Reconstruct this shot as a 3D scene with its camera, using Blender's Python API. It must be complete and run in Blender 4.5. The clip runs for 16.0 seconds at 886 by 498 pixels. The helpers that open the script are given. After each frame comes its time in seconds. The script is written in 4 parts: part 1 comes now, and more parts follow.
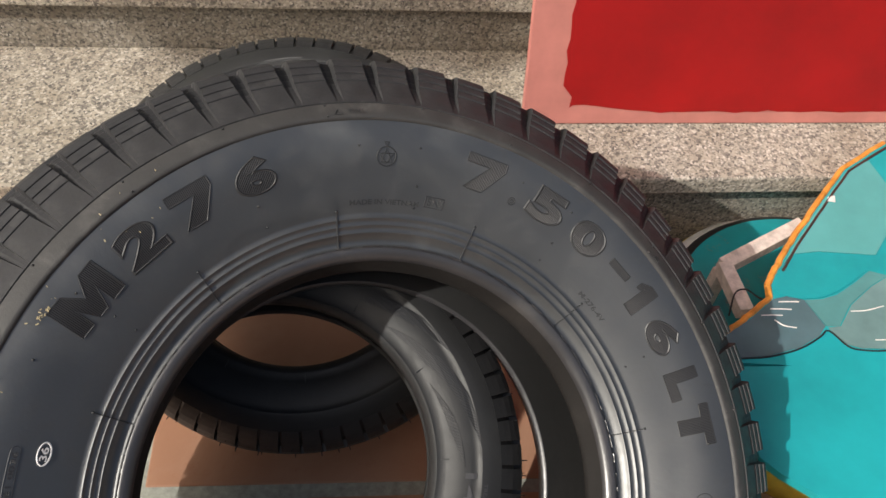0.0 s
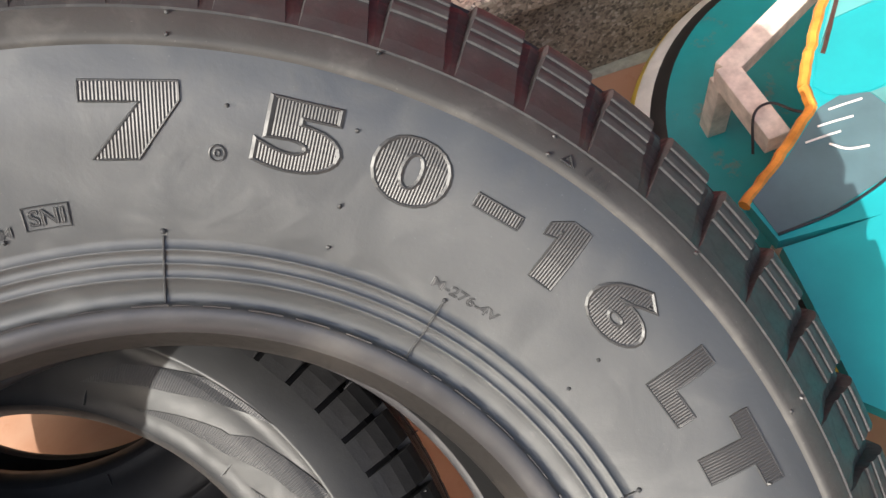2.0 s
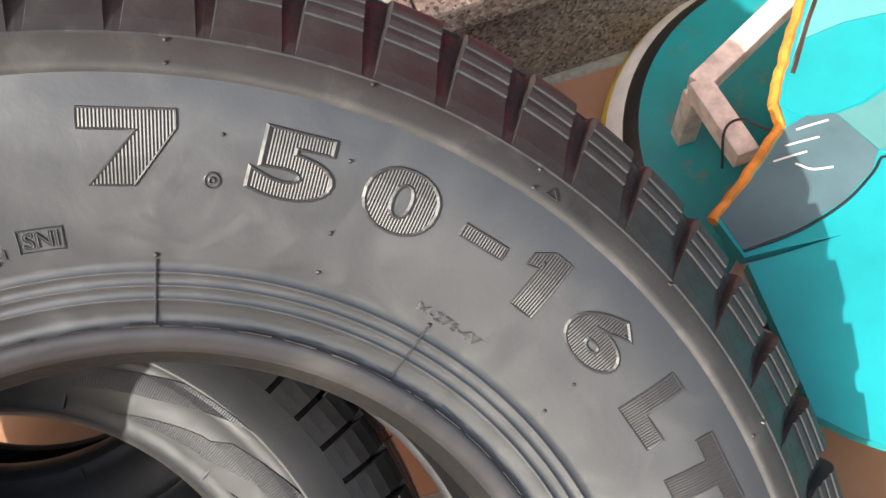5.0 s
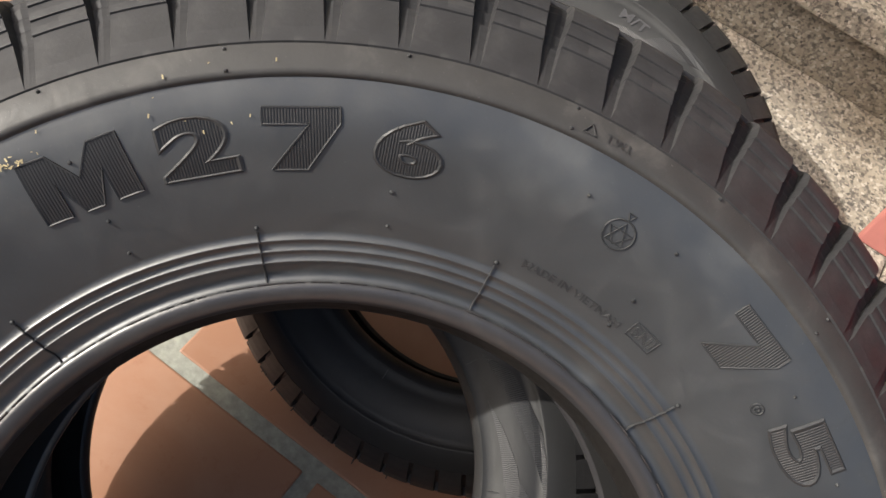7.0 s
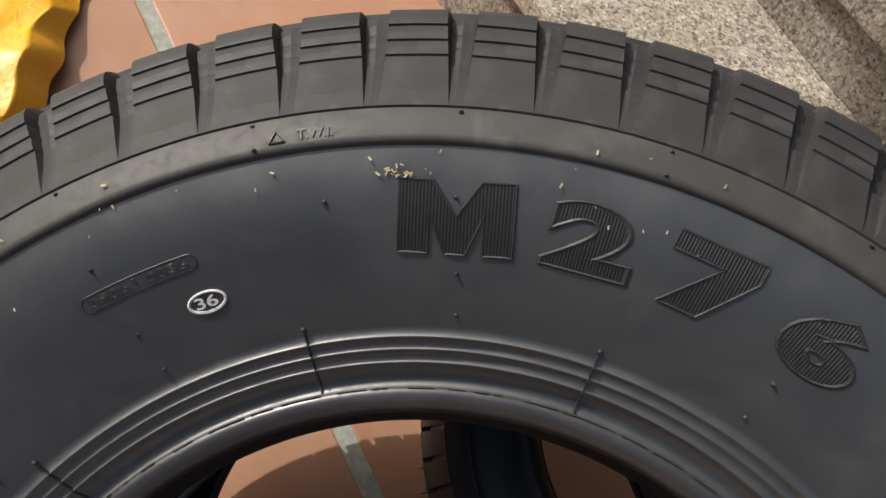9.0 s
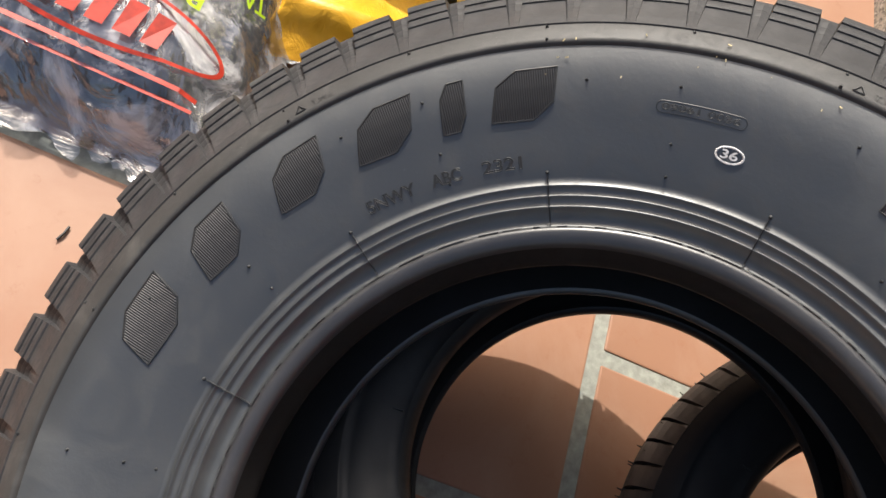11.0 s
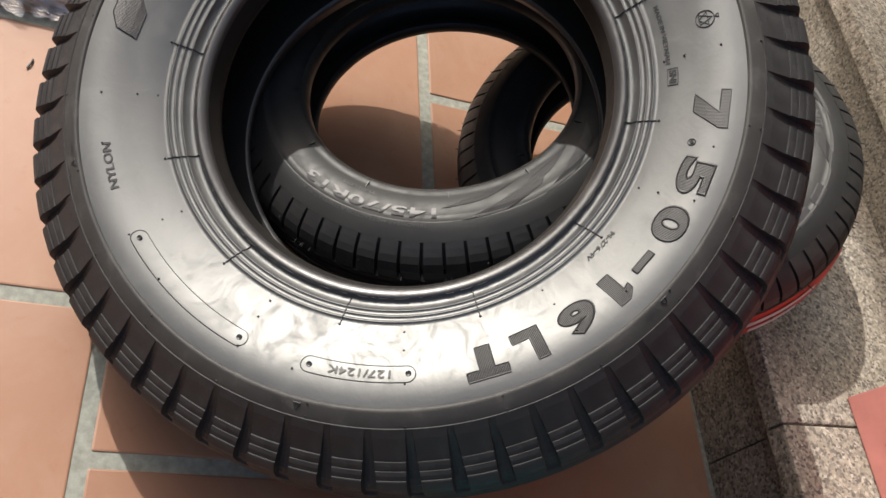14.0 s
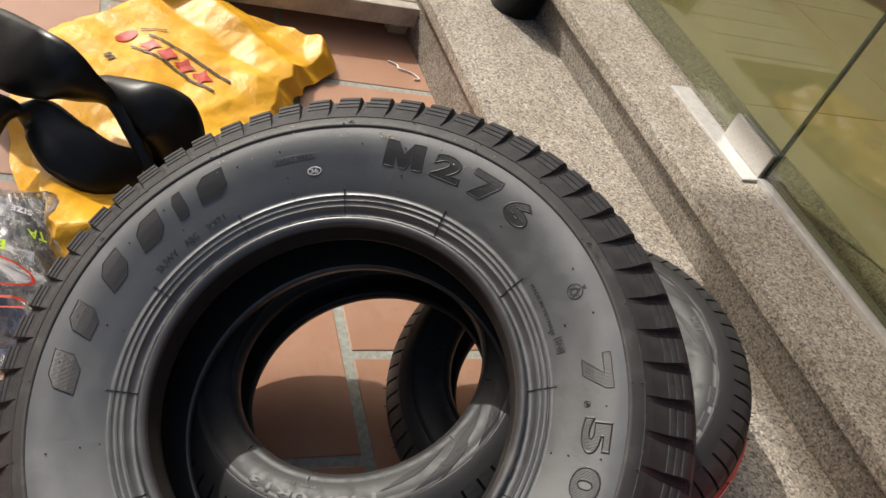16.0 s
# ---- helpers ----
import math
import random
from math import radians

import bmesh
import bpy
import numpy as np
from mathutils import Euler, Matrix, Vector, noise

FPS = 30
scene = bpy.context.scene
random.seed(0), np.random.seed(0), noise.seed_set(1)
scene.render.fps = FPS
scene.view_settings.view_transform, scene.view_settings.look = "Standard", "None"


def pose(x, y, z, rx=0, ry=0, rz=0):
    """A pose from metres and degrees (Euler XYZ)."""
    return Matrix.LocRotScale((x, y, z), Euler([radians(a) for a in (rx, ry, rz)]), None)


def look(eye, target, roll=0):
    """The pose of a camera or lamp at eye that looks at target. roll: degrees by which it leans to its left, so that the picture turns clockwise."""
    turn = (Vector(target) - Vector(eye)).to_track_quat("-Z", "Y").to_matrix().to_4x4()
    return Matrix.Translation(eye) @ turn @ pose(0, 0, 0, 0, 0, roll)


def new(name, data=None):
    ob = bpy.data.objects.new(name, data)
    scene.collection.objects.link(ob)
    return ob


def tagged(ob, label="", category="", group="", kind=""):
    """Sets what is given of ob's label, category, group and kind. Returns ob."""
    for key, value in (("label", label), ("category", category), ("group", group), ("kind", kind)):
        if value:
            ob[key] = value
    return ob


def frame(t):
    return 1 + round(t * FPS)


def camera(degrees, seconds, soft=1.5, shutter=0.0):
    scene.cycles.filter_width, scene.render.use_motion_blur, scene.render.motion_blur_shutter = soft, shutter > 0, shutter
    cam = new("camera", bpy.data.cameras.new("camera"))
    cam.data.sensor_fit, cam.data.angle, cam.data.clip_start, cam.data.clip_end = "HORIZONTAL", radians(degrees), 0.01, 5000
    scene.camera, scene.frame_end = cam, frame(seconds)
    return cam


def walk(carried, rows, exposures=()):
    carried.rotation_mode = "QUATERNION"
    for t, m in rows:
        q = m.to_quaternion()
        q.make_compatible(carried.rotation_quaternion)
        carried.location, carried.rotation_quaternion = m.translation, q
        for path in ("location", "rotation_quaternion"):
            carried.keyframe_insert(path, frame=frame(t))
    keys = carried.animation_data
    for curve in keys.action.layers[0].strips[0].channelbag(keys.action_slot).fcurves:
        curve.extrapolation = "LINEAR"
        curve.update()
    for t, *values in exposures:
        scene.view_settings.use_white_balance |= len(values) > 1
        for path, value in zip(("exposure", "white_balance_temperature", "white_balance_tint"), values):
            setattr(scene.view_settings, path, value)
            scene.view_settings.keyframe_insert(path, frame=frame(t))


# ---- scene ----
cam = camera(56.5, 16.0)
PATH = [
    (0, (-0.032, -0.277, 1.006), (0.17, 0.99, -0.525), 7.3),
    (0.5, (0.082, -0.195, 0.914), (0.016, 1.069, -0.634), 11.2),
    (1, (0.152, -0.132, 0.872), (-0.036, 1.006, -0.761), 5.9),
    (1.5, (0.197, -0.031, 0.764), (0.129, 1.008, -0.943), -10.4),
    (2, (0.177, 0.006, 0.728), (0.22, 0.978, -1.02), -16.2),
    (2.5, (0.181, 0.014, 0.71), (0.288, 0.927, -1.066), -17.5),
    (3, (0.195, 0.02, 0.716), (0.319, 0.901, -1.075), -19.9),
    (3.2, (0.197, 0.019, 0.718), (0.319, 0.891, -1.077), -20.9),
    (5.5, (0.152, 0.027, 0.786), (0.183, 0.946, -0.989), -3.7),
    (6, (0.113, -0.02, 0.849), (-0.136, 1.013, -0.846), 5.5),
    (6.5, (0.038, -0.027, 0.856), (-0.252, 1.032, -0.816), 15.8),
    (7, (-0.022, -0.014, 0.853), (-0.282, 0.935, -0.888), 22.3),
    (7.5, (-0.065, -0.031, 0.816), (-0.385, 0.982, -0.879), 23.9),
    (8, (-0.093, -0.029, 0.787), (-0.466, 1.021, -0.874), 24.7),
    (8.5, (-0.114, -0.032, 0.784), (-0.486, 1.062, -0.849), 29.3),
    (9, (-0.112, -0.065, 0.771), (-0.765, 0.832, -0.893), 29.9),
    (9.3, (-0.08, -0.121, 0.76), (-0.947, 0.51, -0.928), 33.4),
    (9.5, (-0.056, -0.171, 0.752), (-0.933, 0.382, -0.958), 41.0),
    (9.7, (-0.038, -0.193, 0.75), (-0.9, 0.221, -1.006), 43.0),
    (11.8, (0.177, -0.241, 0.836), (-0.788, 0.213, -0.857), 46.1),
    (12, (0.225, -0.25, 0.857), (-0.78, 0.214, -0.808), 43.7),
    (12.5, (0.356, -0.267, 0.891), (-0.671, 0.25, -0.745), 38.2),
    (13, (0.5, -0.266, 0.884), (-0.524, 0.31, -0.735), 40.1),
    (13.5, (0.557, -0.238, 0.903), (-0.459, 0.386, -0.703), 39.0),
    (14, (0.566, -0.217, 0.924), (-0.452, 0.457, -0.66), 36.9),
    (14.5, (0.552, -0.161, 0.983), (-0.49, 0.539, -0.574), 30.1),
    (15, (0.518, -0.156, 1.055), (-0.711, 0.565, -0.348), 23.4),
    (15.5, (0.511, -0.177, 1.079), (-0.82, 0.564, -0.217), 22.1),
    (16, (0.514, -0.245, 1.077), (-0.791, 0.537, -0.221), 24.2),
]
walk(cam, [(t, look(eye, target, roll)) for t, eye, target, roll in PATH], [(0, -0.02), (0.5, 0.1), (1.0, 0.8), (1.5, 0.98), (2.5, 1.09), (3.2, 1.14), (5.3, 1.06), (6.0, 1.38), (6.5, 0.93), (7.0, 0.43), (8.0, -0.29), (8.5, -0.4), (9.0, -0.07), (9.6, 0.48), (12.0, 0.43), (13.5, 0.01), (14.5, 0.12), (16.0, -0.04)])

# ---- light ----
SUN_AZ, SUN_EL = 32.0, 40.0   # the way the light travels, and how steeply it falls
way = Vector((math.cos(radians(SUN_EL)) * math.cos(radians(SUN_AZ)), math.cos(radians(SUN_EL)) * math.sin(radians(SUN_AZ)), -math.sin(radians(SUN_EL))))
world = bpy.data.worlds.new("sky_world")
scene.world = world
world.use_nodes = True
wn = world.node_tree
sky = wn.nodes.new("ShaderNodeTexSky")
sky.sky_type = "NISHITA"
sky.sun_disc = False
sky.sun_elevation = radians(SUN_EL)
sky.sun_rotation = math.atan2(-way.x, -way.y)
sky.air_density = 1.0
sky.dust_density = 7.0
wn.nodes["Background"].inputs["Strength"].default_value = 0.15
wn.links.new(sky.outputs["Color"], wn.nodes["Background"].inputs["Color"])
sun_data = bpy.data.lights.new("sun", "SUN")
sun_data.energy = 3.9
sun_data.angle = radians(0.6)
sun_data.color = (1.0, 0.955, 0.89)
sun = new("sun", sun_data)
sun.matrix_world = look((-6, -4, 6), Vector((-6, -4, 6)) + way)


# ---- materials ----
def material(name, rough=0.6, metal=0.0):
    m = bpy.data.materials.new(name)
    m.use_nodes = True
    b = m.node_tree.nodes["Principled BSDF"]
    b.inputs["Roughness"].default_value = rough
    b.inputs["Metallic"].default_value = metal
    return m, m.node_tree, b


def ramp(nt, source, stops):
    r = nt.nodes.new("ShaderNodeValToRGB")
    while len(r.color_ramp.elements) < len(stops):
        r.color_ramp.elements.new(0.5)
    for e, (p, c) in zip(r.color_ramp.elements, stops):
        e.position, e.color = p, (*c, 1)
    nt.links.new(source, r.inputs["Fac"])
    return r.outputs["Color"]


def coords(nt, kind="Object"):
    return nt.nodes.new("ShaderNodeTexCoord").outputs[kind]


def noise_tex(nt, vec, scale, detail=4.0, rough=0.55, distortion=0.0):
    n = nt.nodes.new("ShaderNodeTexNoise")
    n.inputs["Scale"].default_value = scale
    n.inputs["Detail"].default_value = detail
    n.inputs["Roughness"].default_value = rough
    n.inputs["Distortion"].default_value = distortion
    nt.links.new(vec, n.inputs["Vector"])
    return n.outputs["Fac"]


def mixed(nt, fac, a, b, mode="MIX"):
    m = nt.nodes.new("ShaderNodeMix")
    m.data_type, m.blend_type = "RGBA", mode
    for sock, v in ((m.inputs[0], fac), (m.inputs[6], a), (m.inputs[7], b)):
        if isinstance(v, bpy.types.NodeSocket):
            nt.links.new(v, sock)
        elif isinstance(v, tuple):
            sock.default_value = (*v, 1)
        else:
            sock.default_value = v
    return m.outputs[2]


def bump(nt, bsdf, height, strength, distance, normal=None):
    b = nt.nodes.new("ShaderNodeBump")
    b.inputs["Strength"].default_value = strength
    b.inputs["Distance"].default_value = distance
    nt.links.new(height, b.inputs["Height"])
    if normal is not None:
        nt.links.new(normal, b.inputs["Normal"])
    nt.links.new(b.outputs["Normal"], bsdf.inputs["Normal"])
    return b.outputs["Normal"]


def rubber(name, base, rough, dust, brown=0.0, cloud=9.0, gloss=0.5, ior=1.5):
    m, nt, b = material(name, rough)
    b.inputs["IOR"].default_value = ior
    b.inputs["Specular Tint"].default_value = (0.97, 0.99, 0.985, 1)
    b.inputs["Specular IOR Level"].default_value = gloss
    v = coords(nt)
    big = noise_tex(nt, v, cloud, 6, 0.6, 0.4)
    fine = noise_tex(nt, v, 260, 3, 0.6)
    c = ramp(nt, big, [(0.3, tuple(0.82 * x for x in base)), (0.55, base), (0.75, dust)])
    speck = ramp(nt, noise_tex(nt, v, 520, 2, 0.7), [(0.7, (0, 0, 0)), (0.8, (1, 1, 1))])
    c = mixed(nt, speck, c, tuple(min(1, 1.5 * x) for x in dust))
    if brown:
        c = mixed(nt, brown, c, (0.11, 0.075, 0.05))
    nt.links.new(c, b.inputs["Base Color"])
    smear = noise_tex(nt, v, 2.6 * cloud, 5, 0.65, 2.2)
    wear = mixed(nt, 0.5, ramp(nt, big, [(0.3, (rough - 0.08,) * 3), (0.75, (rough + 0.12,) * 3)]), ramp(nt, smear, [(0.35, (rough - 0.10,) * 3), (0.53, (rough,) * 3), (0.70, (rough + 0.22,) * 3)]))
    nt.links.new(wear, b.inputs["Roughness"])
    first = bump(nt, b, smear, 0.10, 0.0015)
    bump(nt, b, fine, 0.14, 0.0006, first)
    return m


RUBBER = rubber("sidewall_rubber", (0.028, 0.0305, 0.0325), 0.47, (0.060, 0.064, 0.065), 0, 9.0, 1.0, 1.65)
BAND = rubber("shoulder_band_rubber", (0.049, 0.048, 0.047), 0.56, (0.092, 0.089, 0.084), 0, 34.0, 0.4)
TREAD = rubber("tread_rubber", (0.038, 0.038, 0.040), 0.56, (0.070, 0.069, 0.068), 0, 30, 0.30)
CARCASS = rubber("inner_liner_rubber", (0.045, 0.045, 0.045), 0.45, (0.075, 0.073, 0.071), 0, 9, 0.7)
BEAD = rubber("bead_rubber", (0.034, 0.034, 0.037), 0.36, (0.066, 0.064, 0.062), 0.03, 14, 0.9)
RUBBER13 = rubber("small_tyre_rubber", (0.024, 0.0245, 0.0250), 0.52, (0.038, 0.039, 0.039), 0, 9, 0.4)
TREAD13 = rubber("small_tread_rubber", (0.018, 0.018, 0.019), 0.5, (0.032, 0.031, 0.031), 0, 20, 0.8)
FLAP = rubber("flap_rubber", (0.007, 0.007, 0.0075), 0.34, (0.011, 0.011, 0.011))
FLAP.node_tree.nodes["Principled BSDF"].inputs["Specular IOR Level"].default_value = 0.3


def ribbed(name, base):
    m, nt, b = material(name, 0.48)
    b.inputs["Specular IOR Level"].default_value = 0.6
    w = nt.nodes.new("ShaderNodeTexWave")
    w.wave_type, w.bands_direction, w.wave_profile = "BANDS", "X", "SIN"
    w.inputs["Scale"].default_value = 216
    nt.links.new(coords(nt, "UV"), w.inputs["Vector"])
    nt.links.new(ramp(nt, w.outputs["Fac"], [(0.3, tuple(0.7 * x for x in base)), (0.7, base)]), b.inputs["Base Color"])
    bump(nt, b, w.outputs["Fac"], 0.5, 0.0006)
    return m


LETTER = ribbed("ribbed_letter_rubber", (0.022, 0.023, 0.025))
LETTER.node_tree.nodes["Principled BSDF"].inputs["IOR"].default_value = 1.5
RIDGE = rubber("ridge_rubber", (0.028, 0.029, 0.031), 0.50, (0.050, 0.050, 0.050), 0, 9, 0.55)


def plain(name, colour, rough=0.5, metal=0.0, var=0.15, scale=60, relief=0.0):
    m, nt, b = material(name, rough, metal)
    v = coords(nt)
    n = noise_tex(nt, v, scale, 5, 0.6)
    lo, hi = tuple(x * (1 - var) for x in colour), tuple(min(1, x * (1 + var)) for x in colour)
    nt.links.new(ramp(nt, n, [(0.3, lo), (0.7, hi)]), b.inputs["Base Color"])
    if relief:
        bump(nt, b, n, 0.5, relief)
    return m


def granite(name, mean):
    m, nt, b = material(name, 0.5)
    v = coords(nt)
    vo = nt.nodes.new("ShaderNodeTexVoronoi")
    vo.inputs["Scale"].default_value = 290
    nt.links.new(v, vo.inputs["Vector"])
    bw = nt.nodes.new("ShaderNodeRGBToBW")
    nt.links.new(vo.outputs["Color"], bw.inputs["Color"])
    g = mean
    c = ramp(nt, bw.outputs["Val"], [(0.12, (0.13 * g, 0.12 * g, 0.11 * g)), (0.3, (0.34 * g, 0.315 * g, 0.27 * g)), (0.5, (0.49 * g, 0.445 * g, 0.37 * g)), (0.72, (0.55 * g, 0.49 * g, 0.40 * g)), (0.85, (0.74 * g, 0.69 * g, 0.61 * g))])
    clump = noise_tex(nt, v, 140, 4, 0.65)
    c = mixed(nt, ramp(nt, clump, [(0.38, (0.8, 0.8, 0.8)), (0.46, (0, 0, 0))]), c, (0.15 * g, 0.135 * g, 0.12 * g))
    stain = noise_tex(nt, v, 8, 6, 0.65)
    c = mixed(nt, 0.8, c, ramp(nt, stain, [(0.32, (0.66, 0.62, 0.57)), (0.66, (1, 1, 1))]), "MULTIPLY")
    nt.links.new(c, b.inputs["Base Color"])
    bump(nt, b, clump, 0.25, 0.0008)
    return m


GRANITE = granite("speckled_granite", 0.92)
# same stone as the treads; the risers' shade is put into a darker colour
GRANITE_RISER = granite("shaded_riser_granite", 0.64)


def terracotta():
    m, nt, b = material("terracotta", 0.5)
    v = coords(nt)
    rnd = nt.nodes.new("ShaderNodeObjectInfo").outputs["Random"]
    c = ramp(nt, rnd, [(0.0, (0.325, 0.170, 0.104)), (1.0, (0.390, 0.208, 0.130))])
    cloud = noise_tex(nt, v, 6, 6, 0.62, 0.5)
    c = mixed(nt, ramp(nt, cloud, [(0.45, (0, 0, 0)), (0.8, (0.5,) * 3)]), c, (0.49, 0.335, 0.24))
    dirt = noise_tex(nt, v, 38, 6, 0.7)
    c = mixed(nt, ramp(nt, dirt, [(0.58, (0, 0, 0)), (0.74, (0.55,) * 3)]), c, (0.30, 0.13, 0.07))
    nt.links.new(c, b.inputs["Base Color"])
    nt.links.new(ramp(nt, cloud, [(0.3, (0.36,) * 3), (0.75, (0.6,) * 3)]), b.inputs["Roughness"])
    bump(nt, b, dirt, 0.2, 0.0006)
    return m


TERRACOTTA = terracotta()
GROUT = plain("grout", (0.30, 0.31, 0.27), 0.85, 0, 0.25, 90, 0.001)
GROUND = plain("ground_concrete", (0.30, 0.28, 0.25), 0.85, 0, 0.2, 8)
RED = plain("red_paint", (0.29, 0.004, 0.004), 0.5, 0, 0.18, 7)
RED_FAINT = plain("faded_red_paint", (0.36, 0.012, 0.012), 0.42, 0, 0.15, 12)
PRIMER = plain("pink_primer", (0.46, 0.175, 0.145), 0.55, 0, 0.12, 20)
RUST = plain("rusty_teal_paint", (0.012, 0.26, 0.28), 0.5, 0, 0.2, 9)
rust_nt = RUST.node_tree
rust_b = rust_nt.nodes["Principled BSDF"]
rust_nt.links.new(mixed(rust_nt, ramp(rust_nt, noise_tex(rust_nt, coords(rust_nt), 16, 6, 0.7), [(0.58, (0, 0, 0)), (0.70, (0.8,) * 3)]), rust_b.inputs["Base Color"].links[0].from_socket, (0.30, 0.12, 0.06)), rust_b.inputs["Base Color"])
TEAL = plain("teal_paint", (0.012, 0.33, 0.36), 0.42, 0, 0.14, 9)
TEAL_PALE = plain("pale_teal_paint", (0.10, 0.36, 0.355), 0.42, 0, 0.12, 11)
SLATE = plain("slate_paint", (0.085, 0.15, 0.17), 0.5, 0, 0.2, 14)
BROWN = plain("dark_brown_paint", (0.06, 0.030, 0.022), 0.55, 0, 0.4, 60)
SLATE_GREEN = plain("slate_green_paint", (0.15, 0.26, 0.26), 0.5, 0, 0.2, 14)
SLATE_PALE = plain("grey_green_paint", (0.09, 0.26, 0.26), 0.5, 0, 0.15, 14)
ORANGE = plain("orange_edge_paint", (0.66, 0.27, 0.045), 0.5, 0, 0.35, 45)
WHITE = plain("white_paint", (0.78, 0.74, 0.70), 0.5, 0, 0.12, 40)
BLACK = plain("black_paint", (0.02, 0.018, 0.018), 0.5, 0, 0.3, 30)
RUSTY_WHITE = plain("chipped_white_steel", (0.60, 0.52, 0.46), 0.5, 0, 0.3, 70)
YELLOW = plain("yellow_paint", (0.62, 0.46, 0.05), 0.5, 0, 0.25, 30)
STEEL = plain("brushed_steel", (0.40, 0.39, 0.37), 0.45, 0.85, 0.12, 200)
ALU = plain("aluminium_sill", (0.72, 0.71, 0.68), 0.45, 0.5, 0.12, 60)
OLD_WOOD = plain("weathered_wood", (0.45, 0.41, 0.35), 0.75, 0, 0.3, 22, 0.002)
BEIGE = plain("beige_tile", (0.60, 0.52, 0.37), 0.35, 0, 0.12, 5)
WALL = plain("plaster", (0.36, 0.31, 0.23), 0.85, 0, 0.1, 3)
UNSEEN_WALL = plain("unseen_wall_plaster", (0.20, 0.195, 0.185), 0.9, 0, 0.15, 1.2)
SHADE_BEAM = plain("shade_beam_paint", (0.12, 0.145, 0.20), 0.8, 0, 0.1, 3)
CEILING = plain("ceiling_paint", (0.7, 0.68, 0.62), 0.9, 0, 0.05, 3)
BOX_WOOD = plain("brown_wood", (0.42, 0.24, 0.10), 0.55, 0, 0.25, 15)
LEAF_Y = plain("dry_leaf", (0.55, 0.40, 0.06), 0.6, 0, 0.3, 80)
LABEL_RED = plain("red_label_paper", (0.62, 0.04, 0.03), 0.45, 0, 0.1, 50)
PRINT_RED = plain("red_print", (0.48, 0.035, 0.015), 0.5, 0, 0.35, 60)
PRINT_BLACK = plain("black_print", (0.045, 0.03, 0.02), 0.5, 0, 0.4, 60)
PRINT_LIME = plain("lime_print", (0.50, 0.72, 0.02), 0.4, 0, 0.1, 60)
CHALK = plain("white_chalk_print", (0.62, 0.62, 0.62), 0.6, 0, 0.25, 300)
PACK = plain("grey_pack_rubber", (0.10, 0.105, 0.12), 0.3, 0, 0.4, 18)


def sack_cloth():
    m, nt, b = material("woven_yellow_sack", 0.38)
    v = coords(nt)
    n = noise_tex(nt, v, 14, 6, 0.6, 0.3)
    c = ramp(nt, n, [(0.3, (0.66, 0.31, 0.010)), (0.7, (0.84, 0.46, 0.022))])
    nt.links.new(c, b.inputs["Base Color"])
    w = nt.nodes.new("ShaderNodeTexChecker")
    w.inputs["Scale"].default_value = 420
    nt.links.new(v, w.inputs["Vector"])
    first = bump(nt, b, w.outputs["Fac"], 0.25, 0.0005)
    bump(nt, b, noise_tex(nt, v, 30, 5, 0.55, 3.0), 0.4, 0.004, first)
    return m


SACK = sack_cloth()


def glass(name, tint, gloss, low=0.04):
    """A thin clear sheet: it lets light straight through and mirrors some of it."""
    m = bpy.data.materials.new(name)
    m.use_nodes = True
    nt = m.node_tree
    nt.nodes.remove(nt.nodes["Principled BSDF"])
    tr, gl, mx, fr = (nt.nodes.new("ShaderNode" + k) for k in ("BsdfTransparent", "BsdfGlossy", "MixShader", "LayerWeight"))
    tr.inputs["Color"].default_value = (*tint, 1)
    gl.inputs["Roughness"].default_value = gloss
    fr.inputs["Blend"].default_value = 0.5
    nt.links.new(ramp(nt, fr.outputs["Facing"], [(0.0, (low,) * 3), (0.55, (1.6 * low,) * 3), (0.8, (4 * low,) * 3), (1.0, (0.9,) * 3)]), mx.inputs["Fac"])
    nt.links.new(tr.outputs["BSDF"], mx.inputs[1])
    nt.links.new(gl.outputs["BSDF"], mx.inputs[2])
    nt.links.new(mx.outputs["Shader"], nt.nodes["Material Output"].inputs["Surface"])
    return m, nt, gl


GLASS = glass("green_glass", (0.64, 0.665, 0.53), 0.0, 0.06)[0]
GLASS_EDGE = plain("dark_green_glass_edge", (0.03, 0.055, 0.035), 0.2, 0, 0.2, 30)
FILM, film_nt, film_gl = glass("clear_film", (0.84, 0.85, 0.87), 0.12, 0.20)
# diffuse white patches paint bright glare into the clear film
film_mix, film_glare = film_nt.nodes.new("ShaderNodeMixShader"), film_nt.nodes.new("ShaderNodeBsdfDiffuse")
film_glare.inputs["Color"].default_value = (0.75, 0.75, 0.77, 1)
film_nt.links.new(ramp(film_nt, noise_tex(film_nt, coords(film_nt), 9, 5, 0.6, 2.6), [(0.46, (0.05,) * 3), (0.66, (0.8,) * 3)]), film_mix.inputs["Fac"])
film_nt.links.new(film_nt.nodes["Transparent BSDF"].outputs["BSDF"], film_mix.inputs[1])
film_nt.links.new(film_glare.outputs["BSDF"], film_mix.inputs[2])
film_nt.links.new(film_mix.outputs["Shader"], film_nt.nodes["Mix Shader"].inputs[1])
film_b = film_nt.nodes.new("ShaderNodeBump")
film_b.inputs["Strength"].default_value = 0.9
film_b.inputs["Distance"].default_value = 0.010
film_nt.links.new(noise_tex(film_nt, coords(film_nt), 8, 4, 0.5, 3.0), film_b.inputs["Height"])
film_nt.links.new(film_b.outputs["Normal"], film_gl.inputs["Normal"])


# ---- building helpers ----
def thing(name, label, category, m=None, group="", kind=""):
    e = new(name)
    if m is not None:
        e.matrix_world = m
    return tagged(e, label, category, group, kind)


